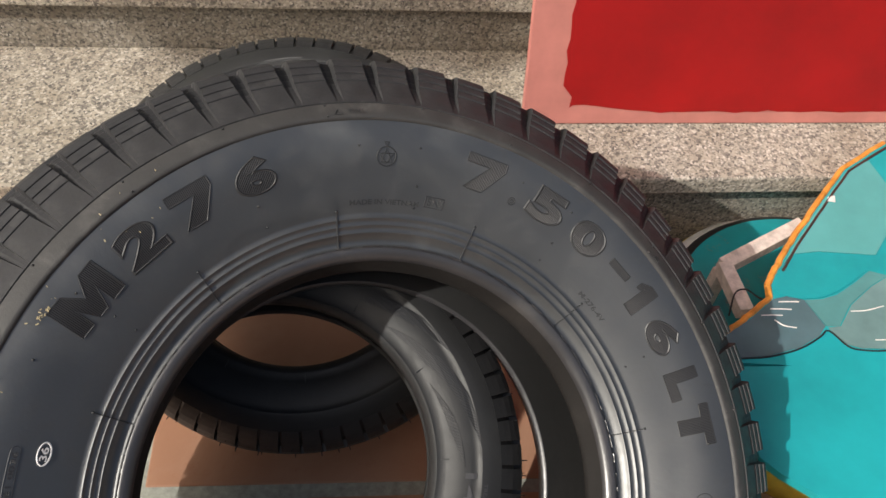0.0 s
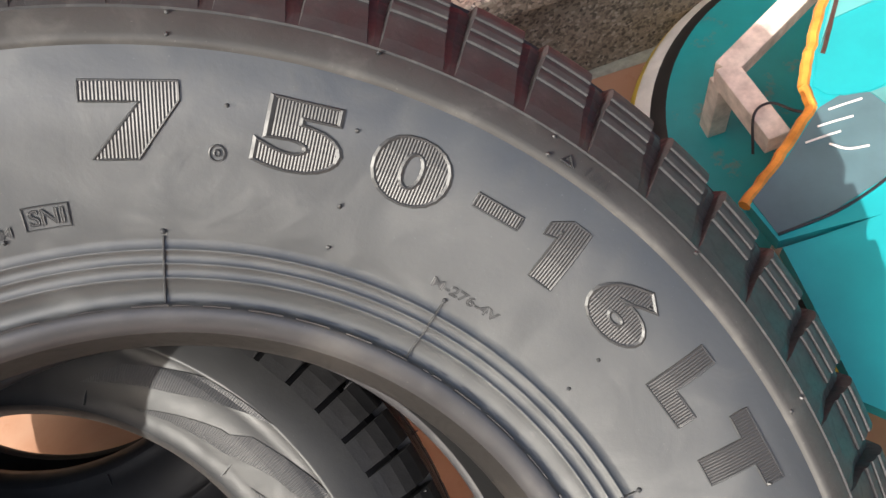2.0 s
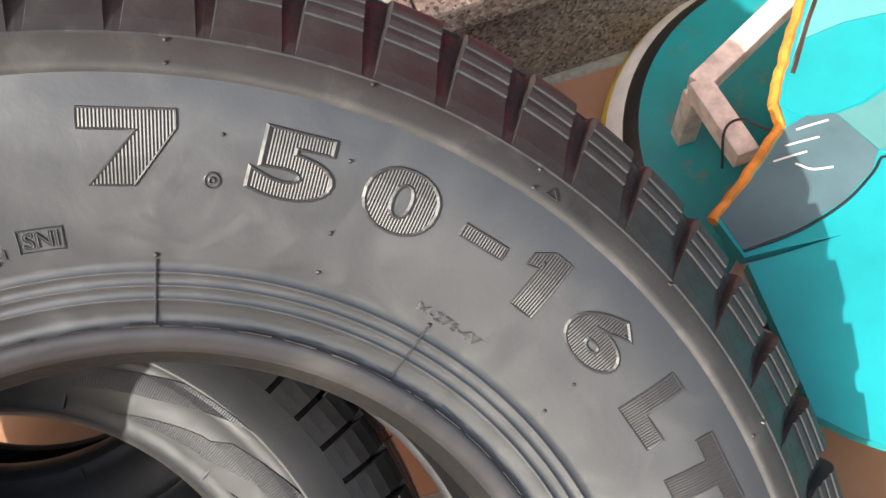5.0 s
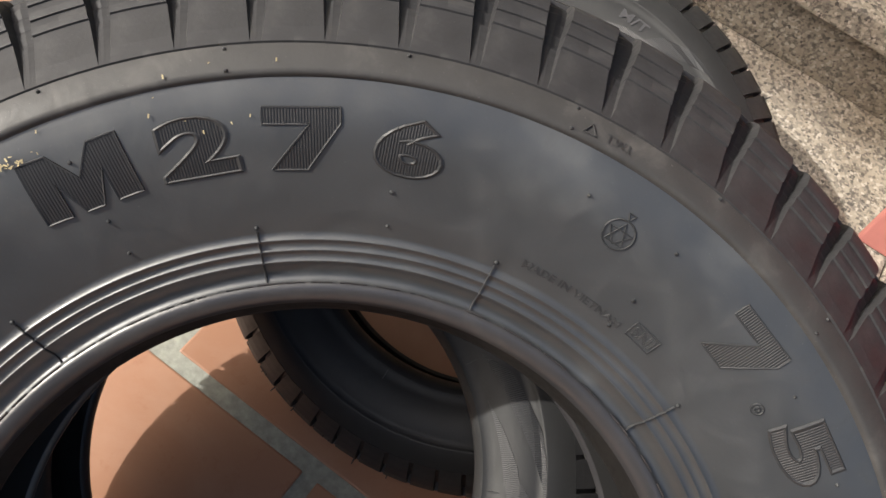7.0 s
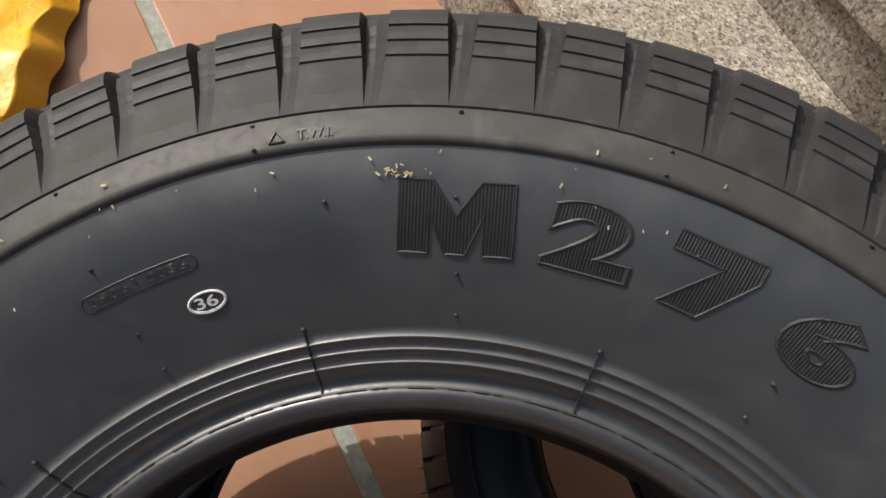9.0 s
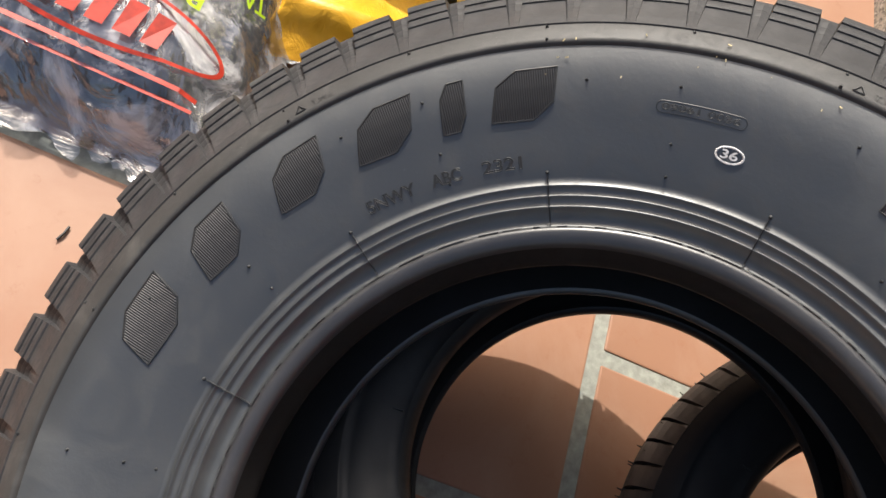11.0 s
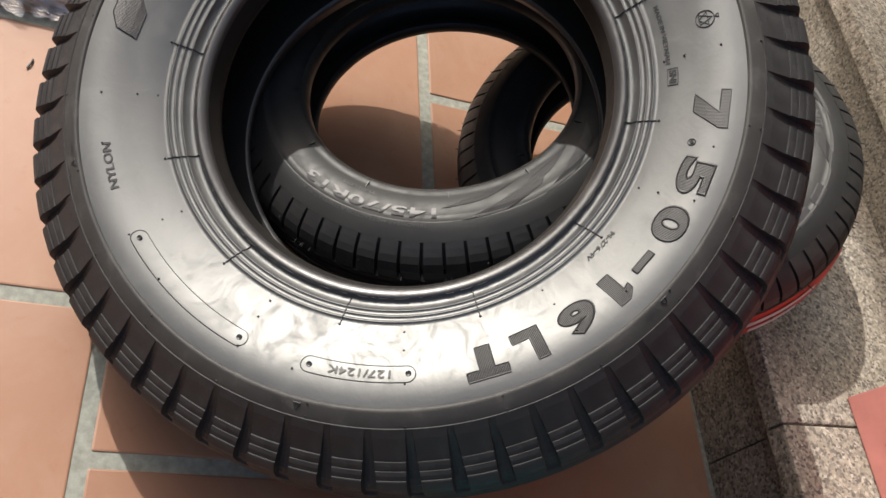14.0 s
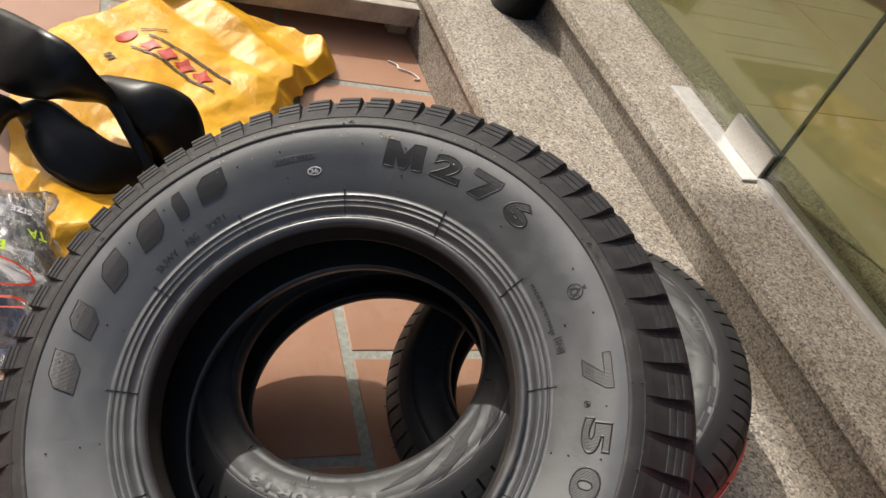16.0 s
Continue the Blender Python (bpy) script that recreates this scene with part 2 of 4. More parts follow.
def mesh_of(bm, name, mat, smooth=False):
    me = bpy.data.meshes.new(name)
    bm.normal_update()
    bm.to_mesh(me)
    bm.free()
    if mat is not None:
        me.materials.append(mat)
    if smooth:
        for p in me.polygons:
            p.use_smooth = True
    return me


def part(name, bm, mat, parent, label="", smooth=False, kind=""):
    me = bm if isinstance(bm, bpy.types.Mesh) else mesh_of(bm, name, mat, smooth)
    ob = new(name, me)
    ob.parent = parent
    return tagged(ob, label, kind=kind)


def solo(name, bm, mat, label, category, m=None, kind="", group="", smooth=False):
    ob = new(name, mesh_of(bm, name, mat, smooth))
    if m is not None:
        ob.matrix_world = m
    return tagged(ob, label, category, group, kind)


def box(bm, lo, hi, bevel=0.0, m=None):
    c = [(a + b) / 2 for a, b in zip(lo, hi)]
    s = [b - a for a, b in zip(lo, hi)]
    t = bmesh.new()
    bmesh.ops.create_cube(t, size=1, matrix=Matrix.Translation(c) @ Matrix.Diagonal((*s, 1)))
    if bevel:
        bmesh.ops.bevel(t, geom=t.edges[:], offset=bevel, segments=2, affect="EDGES", profile=0.6)
    if m is not None:
        t.transform(m)
    join(bm, t)
    return bm


def join(bm, other):
    me = bpy.data.meshes.new("tmp")
    other.to_mesh(me)
    other.free()
    bm.from_mesh(me)
    bpy.data.meshes.remove(me)
    return bm


def lathe(profile, steps, closed=False, a0=0.0, a1=360.0):
    """A profile of (r, z) turned round z. Full turns close up."""
    bm = bmesh.new()
    full = abs(a1 - a0) >= 359.9
    n = steps if full else steps + 1
    rings = []
    for i in range(n):
        a = radians(a0 + (a1 - a0) * i / steps)
        rings.append([bm.verts.new((r * math.cos(a), r * math.sin(a), z)) for r, z in profile])
    k = len(profile)
    for i in range(n if full else n - 1):
        p, q = rings[i], rings[(i + 1) % n]
        for j in range(k if closed else k - 1):
            bm.faces.new((p[j], q[j], q[(j + 1) % k], p[(j + 1) % k]))
    if closed and not full:
        bm.faces.new(rings[0])
        bm.faces.new(rings[-1][::-1])
    return bm


def tube(points, radius, sides=8, closed=False):
    bm = bmesh.new()
    pts = [Vector(p) for p in points]
    n, rings = len(pts), []
    for i, p in enumerate(pts):
        t = (pts[(i + 1) % n] - pts[i - 1]) if closed else (pts[min(i + 1, n - 1)] - pts[max(i - 1, 0)])
        q = t.to_track_quat("Z", "Y")
        rings.append([bm.verts.new(p + q @ Vector((radius * math.cos(2 * math.pi * k / sides), radius * math.sin(2 * math.pi * k / sides), 0))) for k in range(sides)])
    for i in range(n if closed else n - 1):
        for k in range(sides):
            bm.faces.new((rings[i][k], rings[i][(k + 1) % sides], rings[(i + 1) % n][(k + 1) % sides], rings[(i + 1) % n][k]))
    if not closed:
        bm.faces.new(rings[0][::-1])
        bm.faces.new(rings[-1])
    return bm


def spline(points, n):
    """A smooth line through the points (Catmull-Rom), n steps a span."""
    p = [Vector(q) for q in points]
    p = [2 * p[0] - p[1]] + p + [2 * p[-1] - p[-2]]
    out = []
    for i in range(1, len(p) - 2):
        for k in range(n):
            t = k / n
            a, b, c, d = p[i - 1 : i + 3]
            out.append(0.5 * (2 * b + (c - a) * t + (2 * a - 5 * b + 4 * c - d) * t * t + (3 * b - a - 3 * c + d) * t**3))
    return out + [p[-2]]


def extruded(outline, z0, z1):
    bm = bmesh.new()
    lo = [bm.verts.new((x, y, z0)) for x, y in outline]
    hi = [bm.verts.new((x, y, z1)) for x, y in outline]
    n = len(outline)
    bm.faces.new(lo[::-1])
    bm.faces.new(hi)
    for i in range(n):
        bm.faces.new((lo[i], lo[(i + 1) % n], hi[(i + 1) % n], hi[i]))
    bmesh.ops.recalc_face_normals(bm, faces=bm.faces[:])
    return bm


GLYPHS = {}


def glyph(text, bold, outline=0.0):
    """Vertices in a unit square and faces of a word in the built-in font; outline gives the rim alone as a thin tube."""
    key = (text, bold, outline)
    if key not in GLYPHS:
        cu = bpy.data.curves.new("text", "FONT")
        cu.body, cu.size, cu.offset, cu.resolution_u = text, 1.0, bold, 5
        if outline:
            cu.fill_mode, cu.bevel_depth, cu.bevel_resolution = "NONE", outline, 0
        ob = new("text", cu)
        bpy.context.view_layer.update()
        me = ob.evaluated_get(bpy.context.evaluated_depsgraph_get()).to_mesh()
        vs = np.array([v.co[:] for v in me.vertices])
        fs = [tuple(p.vertices) for p in me.polygons]
        ob.evaluated_get(bpy.context.evaluated_depsgraph_get()).to_mesh_clear()
        bpy.data.objects.remove(ob)
        bpy.data.curves.remove(cu)
        lo, hi = vs[:, :2].min(0), vs[:, :2].max(0)
        vs[:, :2] = (vs[:, :2] - lo) / (hi - lo)
        GLYPHS[key] = (vs, fs)
    return GLYPHS[key]


def lay(u, v, a0, a1, r0, r1, straight):
    """Clockwise angle and radius of a point of the unit square; a straight shape keeps its sides parallel."""
    if not straight:
        return a0 + u * (a1 - a0), r0 + v * (r1 - r0)
    x, y = (u - 0.5) * radians(a1 - a0) * (r0 + r1) / 2, r0 + v * (r1 - r0)
    return (a0 + a1) / 2 + math.degrees(math.atan2(x, y)), math.hypot(x, y)


def bend(bm, flat, a0, a1, r0, r1, height, lift, straight=False):
    """Cuts a flat shape of the unit square into small faces, lays it on a tyre's face between the clockwise angles a0, a1 and the radii r0, r1, and adds it to bm."""
    bmesh.ops.triangulate(flat, faces=flat.faces[:])
    for axis, n in ((1, 8), (0, max(2, round(abs(a1 - a0) / 4)))):
        for k in range(1, n):
            at, no = [0, 0, 0], [0, 0, 0]
            at[axis], no[axis] = k / n, 1
            bmesh.ops.bisect_plane(flat, geom=flat.verts[:] + flat.edges[:] + flat.faces[:], plane_co=at, plane_no=no, dist=1e-5)
    uv = flat.loops.layers.uv.verify()
    wide = radians(abs(a1 - a0)) * (r0 + r1) / 2
    for f in flat.faces:
        for loop in f.loops:
            loop[uv].uv = (loop.vert.co.x * wide, loop.vert.co.y * (r1 - r0))
    for v in flat.verts:
        a, r = lay(v.co.x, v.co.y, a0, a1, r0, r1, straight)
        a = -radians(a)
        v.co = (r * math.cos(a), r * math.sin(a), height(r) + lift + v.co.z * (r1 - r0))
    return join(bm, flat)


def polar_text(bm, text, a0, a1, r0, r1, height, lift, bold=0.02, outline=0.0, tops_out=True, straight=False):
    """Adds a word to a tyre's face, its letters' tops pointing outwards."""
    vs, fs = glyph(text, bold, outline)
    flat = bmesh.new()
    made = [flat.verts.new((u, v, w) if tops_out else (1 - u, 1 - v, w)) for u, v, w in vs]
    for f in fs:
        try:
            flat.faces.new([made[i] for i in f])
        except ValueError:
            continue
    return bend(bm, flat, a0, a1, r0, r1, height, lift, straight)


def rise(profile):
    rs, zs = zip(*profile)
    return lambda r: float(np.interp(r, rs, zs))


# ---- the floor and the steps ----
ground = bmesh.new()
bmesh.ops.create_grid(ground, x_segments=1, y_segments=1, size=400)
ground.transform(Matrix.Translation((0, 0, -0.03)))
solo("ground", ground, GROUND, "grey concrete ground round the shop front", "ground", kind="structure")
floor = solo("floor", box(bmesh.new(), (-3.4, -2.6, -0.028), (2.6, 0.75, -0.0018)), GROUT, "terracotta tiled floor with grey joints", "floor", kind="structure")

STEP = pose(0, 0.53, 0, 0, 0, 2.0)   # the steps run a little askew to the floor's joints
RISE1, RISE2, NOSE, GO = 0.176, 0.298, 0.028, 0.295


def slab(lo, hi, mat, bev=0.004):
    return mesh_of(box(bmesh.new(), lo, hi, bev), "granite_slab", mat)


lower_step = thing("step_1", "speckled grey granite lower step with a thick nosing", "step", STEP, kind="structure")
upper_step = thing("step_2", "speckled grey granite upper step before the glass front", "step", STEP, kind="structure")
core = part("step_core", box(bmesh.new(), (-4.2, 0.045, -0.02), (4.2, 3.0, RISE1 - 0.033)), GROUND, lower_step)
part("step_core", box(bmesh.new(), (-4.2, GO + 0.05, RISE1 - 0.03), (4.2, 3.0, RISE2 - 0.033)), GROUND, upper_step)
for k, x in enumerate((-2.95, -1.75, 0.255, 1.25, 2.45)):
    x0 = (-4.0, -2.95, -1.75, 0.255, 1.25, 2.45)[k]
    part("tread_slab", slab((x0 + 0.001, 0, RISE1 - 0.032), (x - 0.001, GO + 0.04, RISE1), GRANITE), None, lower_step)
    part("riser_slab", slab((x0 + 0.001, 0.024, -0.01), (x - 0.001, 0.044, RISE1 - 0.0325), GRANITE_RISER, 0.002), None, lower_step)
    part("tread_slab", slab((x0 + 0.301, GO - 0.02, RISE2 - 0.032), (x + 0.299, GO + 0.310, RISE2), GRANITE), None, upper_step)
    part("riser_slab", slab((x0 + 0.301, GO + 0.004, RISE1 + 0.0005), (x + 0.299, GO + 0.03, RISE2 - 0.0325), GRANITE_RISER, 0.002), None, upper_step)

# ---- the glass front and the room behind ----
GY = GO + 0.172
sill = solo("window_sill_1", box(bmesh.new(), (-0.485, GY - 0.018, RISE2), (3.2, GY + 0.03, RISE2 + 0.012), 0.002), ALU, "pale aluminium threshold strip under the glass door", "sill", STEP, kind="structure")
window = thing("window_1", "frameless green-tinted glass shop front", "window", STEP, kind="structure")
for x0, x1 in ((-3.6, -0.497), (-0.49, 0.55), (0.556, 3.2)):
    pane = part("pane", box(bmesh.new(), (x0, GY, RISE2 + 0.014), (x1, GY + 0.01, 2.75), 0.001), GLASS, window)
    pane.visible_shadow = False
for x in (-0.4965, 0.5512):
    part("pane_edge", box(bmesh.new(), (x, GY + 0.0005, RISE2 + 0.014), (x + 0.0055, GY + 0.0095, 2.75)), GLASS_EDGE, window, "dark green polished glass edge")
clamp = thing("glass_clamp", "brushed steel patch fitting at the foot of the glass", "clamp", STEP)
part("base_plate", box(bmesh.new(), (-0.80, GY - 0.055, RISE2), (-0.487, GY - 0.0015, RISE2 + 0.006), 0.0015), ALU, clamp)
part("clamp_block", box(bmesh.new(), (-0.632, GY - 0.012, RISE2 + 0.0065), (-0.494, GY - 0.0015, RISE2 + 0.062), 0.002), STEEL, clamp)
part("clamp_block", box(bmesh.new(), (-0.632, GY + 0.0115, RISE2 + 0.0065), (-0.494, GY + 0.022, RISE2 + 0.062), 0.002), STEEL, clamp)
room_floor = thing("floor_2", "beige tiled shop floor behind the glass", "floor", STEP, kind="structure")
for i in range(12):
    for j in range(6):
        x0, y0 = -3.9 + 0.6 * i + 0.13, GO + 0.3115 + 0.6 * j
        part("tile", box(bmesh.new(), (x0 + 0.0015, y0 + 0.0015, RISE2 - 0.02), (x0 + 0.5985, y0 + 0.5985, RISE2), 0.001), BEIGE, room_floor)
for nm, lo, hi in (("wall_north", (-4.1, 4.12, 0), (4.1, 4.3, 3.1)), ("wall_west", (-4.2, GY + 0.1, 0), (-4.0, 4.1, 3.1)), ("wall_east", (3.4, GY + 0.1, 0), (3.6, 4.1, 3.1)), ("wall_lintel", (-4.2, GY - 0.06, 2.755), (3.6, GY + 0.095, 3.1)), ("wall_pier_west", (-4.2, GY - 0.06, RISE2), (-3.61, GY + 0.095, 2.75)), ("wall_pier_east", (3.21, GY - 0.06, RISE2), (3.6, GY + 0.095, 2.75))):
    solo(nm, box(bmesh.new(), lo, hi), WALL, "plain beige plastered shop wall", "wall", STEP, kind="structure")
solo("ceiling", box(bmesh.new(), (-4.2, GY - 0.06, 3.104), (3.6, 4.3, 3.25)), CEILING, "plain off-white shop ceiling", "ceiling", STEP, kind="structure")
# unseen beam, added only to keep the sun off part of the upper step
solo("unseen_shade_beam", box(bmesh.new(), (-3.15, -0.98, 2.955), (-2.62, -0.66, 3.045)), SHADE_BEAM, "plain blue-grey unseen beam added to shade the upper step", "beam", kind="structure")
# unseen wall, added to block the low southern sky from the rubber's reflections
solo("unseen_reflection_wall", box(bmesh.new(), (-26.0, -9.6, -0.02), (26.0, -9.3, 7.2)), UNSEEN_WALL, "plain dark unseen wall added to dim the tyre's low reflections", "wall", kind="structure")
crate = thing("wooden_crate", "brown wooden crate standing inside the shop", "crate", STEP @ pose(0.62, 1.05, RISE2, 0, 0, 12))
for z in (0.0, 0.13, 0.26):
    part("slat", box(bmesh.new(), (-0.3, -0.2, z + 0.004), (0.3, -0.185, z + 0.115), 0.003), BOX_WOOD, crate)
    part("slat", box(bmesh.new(), (-0.3, 0.185, z + 0.004), (0.3, 0.2, z + 0.115), 0.003), BOX_WOOD, crate)
    part("slat", box(bmesh.new(), (-0.3, -0.183, z + 0.004), (-0.285, 0.183, z + 0.115), 0.003), BOX_WOOD, crate)
    part("slat", box(bmesh.new(), (0.285, -0.183, z + 0.004), (0.3, 0.183, z + 0.115), 0.003), BOX_WOOD, crate)
part("lid", box(bmesh.new(), (-0.31, -0.21, 0.377), (0.31, 0.21, 0.392), 0.003), BOX_WOOD, crate)


# ---- the truck tyre ----
FACE = [(0.2202, -0.0086), (0.2214, -0.0104), (0.2240, -0.0108), (0.2272, -0.0094), (0.2300, -0.0062)]
for r in (0.2322, 0.2382, 0.2440):
    z = -0.0048 + (r - 0.2322) * 0.55
    FACE += [(r - 0.0009, z), (r - 0.0003, z + 0.0011), (r + 0.0004, z + 0.0012), (r + 0.0009, z + 0.0003)]
FACE += [(0.249, 0.0042), (0.255, 0.0072), (0.262, 0.0105), (0.270, 0.0140), (0.281, 0.0186), (0.290, 0.0228), (0.300, 0.0264), (0.309, 0.0288), (0.317, 0.0300), (0.3245, 0.0304), (0.3254, 0.0320), (0.3268, 0.0328), (0.3290, 0.0325), (0.3380, 0.0288), (0.3412, 0.0270)]
MID = -0.080
face_rise = rise(FACE)


def mirrored(profile):
    return [(r, 2 * MID - z) for r, z in reversed(profile)]


truck_tyre = thing("truck_tyre", "large black truck tyre with chunky shoulder blocks, leaning on smaller tyres", "tyre")
truck_tyre.matrix_world = Matrix(((-0.92280, -0.28689, 0.25716, -0.00000), (0.14282, -0.87465, -0.46325, 0.00000), (0.35783, -0.39075, 0.84810, 0.33728), (0, 0, 0, 1)))
SEG = 300
SPLIT = FACE.index((0.3245, 0.0304))
part("shoulder_band", lathe(FACE[SPLIT:], SEG), BAND, truck_tyre, "dusty grey-brown band below the blocks", True)
part("sidewall", lathe(FACE[: SPLIT + 1], SEG), RUBBER, truck_tyre, "dusty black rubber sidewall with raised marks", True)
part("rear_sidewall", lathe(mirrored(FACE), SEG // 2), RUBBER, truck_tyre, "", True)
BEADP = [(0.2202, -0.0086), (0.2192, -0.0076), (0.2170, -0.0074), (0.2140, -0.0084), (0.2112, -0.0100), (0.2095, -0.0120), (0.2084, -0.0150), (0.2066, -0.0210), (0.2040, -0.0280), (0.2022, -0.0330), (0.2022, -0.0370), (0.2060, -0.0385)]
SEAT = rubber("bead_seat_rubber", (0.016, 0.0145, 0.0135), 0.6, (0.032, 0.028, 0.025), 0, 14, 0.3)
part("bead", lathe(BEADP[6::-1], SEG), BEAD, truck_tyre, "smooth rounded bead rim", True)
part("bead_seat", lathe(BEADP[:5:-1], SEG), SEAT, truck_tyre, "dark brownish bead seat", True)
part("bead", lathe(mirrored(BEADP[::-1]), SEG // 2), BEAD, truck_tyre, "smooth rounded bead rim", True)
flash = bmesh.new()
a = 0.0
while a < 360:
    w = random.uniform(0.6, 5.0)
    pts = [(0.2204 * math.cos(radians(a + w * k / 4)), 0.2204 * math.sin(radians(a + w * k / 4)), -0.0079 + random.uniform(-0.0003, 0.0004)) for k in range(5)]
    join(flash, tube(pts, random.uniform(0.0003, 0.0006), 4))
    a += w + random.uniform(0.2, 3.0)
part("bead_flash", flash, BEAD, truck_tyre, "ragged thin rubber flash line", kind="stuff")
LINER = [(0.2060, -0.0385), (0.222, -0.0310), (0.245, -0.0200), (0.270, -0.0070), (0.300, 0.0060), (0.330, 0.0100), (0.352, 0.0000), (0.366, -0.0220), (0.372, -0.0500), (0.3735, -0.0800)]
part("inner_liner", lathe((LINER + mirrored(LINER[:-1]))[::-1], SEG // 2), CARCASS, truck_tyre, "matt black inner lining", True)
CROWN = [(0.3412, 0.0262), (0.3490, 0.0110), (0.3600, 0.0035), (0.3700, -0.0040), (0.3800, -0.0095), (0.3865, -0.0150), (0.3885, -0.0205), (0.3985, -0.0212), (0.3995, -0.0235), (0.4022, -0.0320), (0.4030, -0.0450), (0.4030, -0.0760), (0.3930, -0.0765), (0.3930, -0.0800)]
part("tread_band", lathe(CROWN + mirrored(CROWN[:-1]), SEG), TREAD, truck_tyre)

# one pitch of the shoulder: a groove that widens outwards between two halves of a block with three lapped ribs
CURVE = [(0.3412, 0.0268), (0.3422, 0.0275), (0.3500, 0.0226), (0.3595, 0.0154), (0.3685, 0.0090), (0.3768, 0.0047), (0.3850, 0.0010), (0.3930, -0.0036), (0.3955, -0.0075), (0.3970, -0.0125), (0.3992, -0.0226)]
RIBS = ((0.3685, 0.3768), (0.3768, 0.3850), (0.3850, 0.3930))


def block_rows():
    """Rows (r, z, out_r, out_z, proud) up the shoulder; proud lifts the ribs' lower lips off the block."""
    rows = []
    for i, (r, z) in enumerate(CURVE):
        (r0, z0), (r1, z1) = CURVE[max(i - 1, 0)], CURVE[min(i + 1, len(CURVE) - 1)]
        l = math.hypot(r1 - r0, z1 - z0)
        nr, nz = -(z1 - z0) / l, (r1 - r0) / l
        rows.append((r, z, nr, nz, 0.0))
        for ra, rb in RIBS:
            if abs(r - ra) < 1e-6:
                zb = CURVE[i + 1][1]
                rows.append((r + 0.0003, z - 0.0003, nr, nz, 0.0012))
                rows.append((r + 0.0014, z - 0.0011, nr, nz, 0.0015))
                rows.append(((ra + rb) / 2, (z + zb) / 2, nr, nz, 0.0010))
    return rows


def block_mesh():
    bm = bmesh.new()
    grid = []
    for r, z, nr, nz, proud in block_rows():
        f = max(0.0, min(1.0, (r - 0.3420) / 0.044))
        deep = 0.0075 * f * (1.0 if z > -0.009 else 0.6 if z > -0.016 else 0.35)
        half = 0.52 + 0.50 * f
        foot = half - 0.10 - 0.12 * f
        row = [(k * (3.0 - half) / 3, proud) for k in range(4)]
        row += [(3.0 - foot, -deep), (3.0 - 0.5 * foot, -0.94 * deep), (3.0, -0.86 * deep), (3.0 + 0.5 * foot, -0.94 * deep), (3.0 + foot, -deep)]
        row += [(3.0 + half + k * (3.0 - half) / 3, proud) for k in range(4)]
        line = []
        for phi, d in row:
            a, rr = -radians(phi), r + nr * d
            line.append(bm.verts.new((rr * math.cos(a), rr * math.sin(a), z + nz * d)))
        grid.append(line)
    for p, q in zip(grid, grid[1:]):
        for k in range(len(p) - 1):
            bm.faces.new((p[k], p[k + 1], q[k + 1], q[k]))
    bmesh.ops.recalc_face_normals(bm, faces=bm.faces[:])
    if sum(f.normal.z for f in bm.faces) < 0:
        bmesh.ops.reverse_faces(bm, faces=bm.faces[:])
    return mesh_of(bm, "tread_block", TREAD)


block = block_mesh()
for k in range(60):
    ob = part("tread_block", block, None, truck_tyre)
    ob.matrix_local = pose(0, 0, 0, 0, 0, -(0.05 + 6.0 * k))
    ob = part("tread_block", block, None, truck_tyre)
    ob.matrix_local = pose(0, 0, 2 * MID, 180, 0, -(2.2 + 6.0 * k))

# marks of the mould: twelve radial ticks across the fitting lines
tick_bm = bmesh.new()
for r0, r1, dz in ((0.2214, 0.2495, 0.0006),):
    n = 14
    prev = None
    for i in range(n + 1):
        r = r0 + (r1 - r0) * i / n
        z = face_rise(r) + dz
        row = [tick_bm.verts.new((r, y, zz)) for y, zz in ((-0.0008, z - 0.0015), (-0.0003, z + 0.0008), (0.0003, z + 0.0008), (0.0008, z - 0.0015))]
        if prev:
            for j in range(3):
                tick_bm.faces.new((prev[j], row[j], row[j + 1], prev[j + 1]))
        prev = row
bmesh.ops.create_uvsphere(tick_bm, u_segments=8, v_segments=5, radius=0.0013, matrix=Matrix.Translation((0.2515, 0, face_rise(0.2515) + 0.0004)))
tick = mesh_of(tick_bm, "radial_tick", RIDGE)
for k in range(12):
    part("radial_tick", tick, None, truck_tyre).matrix_local = pose(0, 0, 0, 0, 0, -30 * k + {0: -0.7, 1: -0.8, 4: 0.6}.get(k, 0.0))

# vent stubs left by the mould
vents = bmesh.new()
spots = []
for k in range(24):
    a = 15 * k + 0.5
    spots += [(a, 0.3395), (a, 0.3035 if k % 2 else 0.3285)]
    if k % 2:
        spots += [(a + 0.4, 0.2719), (a + 0.6, 0.2540)]
    else:
        spots += [(a + 4.5, 0.3029)]
for a, r in spots:
    a = -radians(a)
    h = random.uniform(0.0008, 0.0022)
    at = Matrix.Translation((r * math.cos(a), r * math.sin(a), face_rise(r) + h / 2)) @ pose(0, 0, 0, random.uniform(-25, 25), random.uniform(-25, 25), 0)
    bmesh.ops.create_cone(vents, cap_ends=True, segments=6, radius1=0.0012, radius2=0.0005, depth=h, matrix=at)
part("vent_stub", vents, RIDGE, truck_tyre, "short rubber vent stubs", kind="stuff")


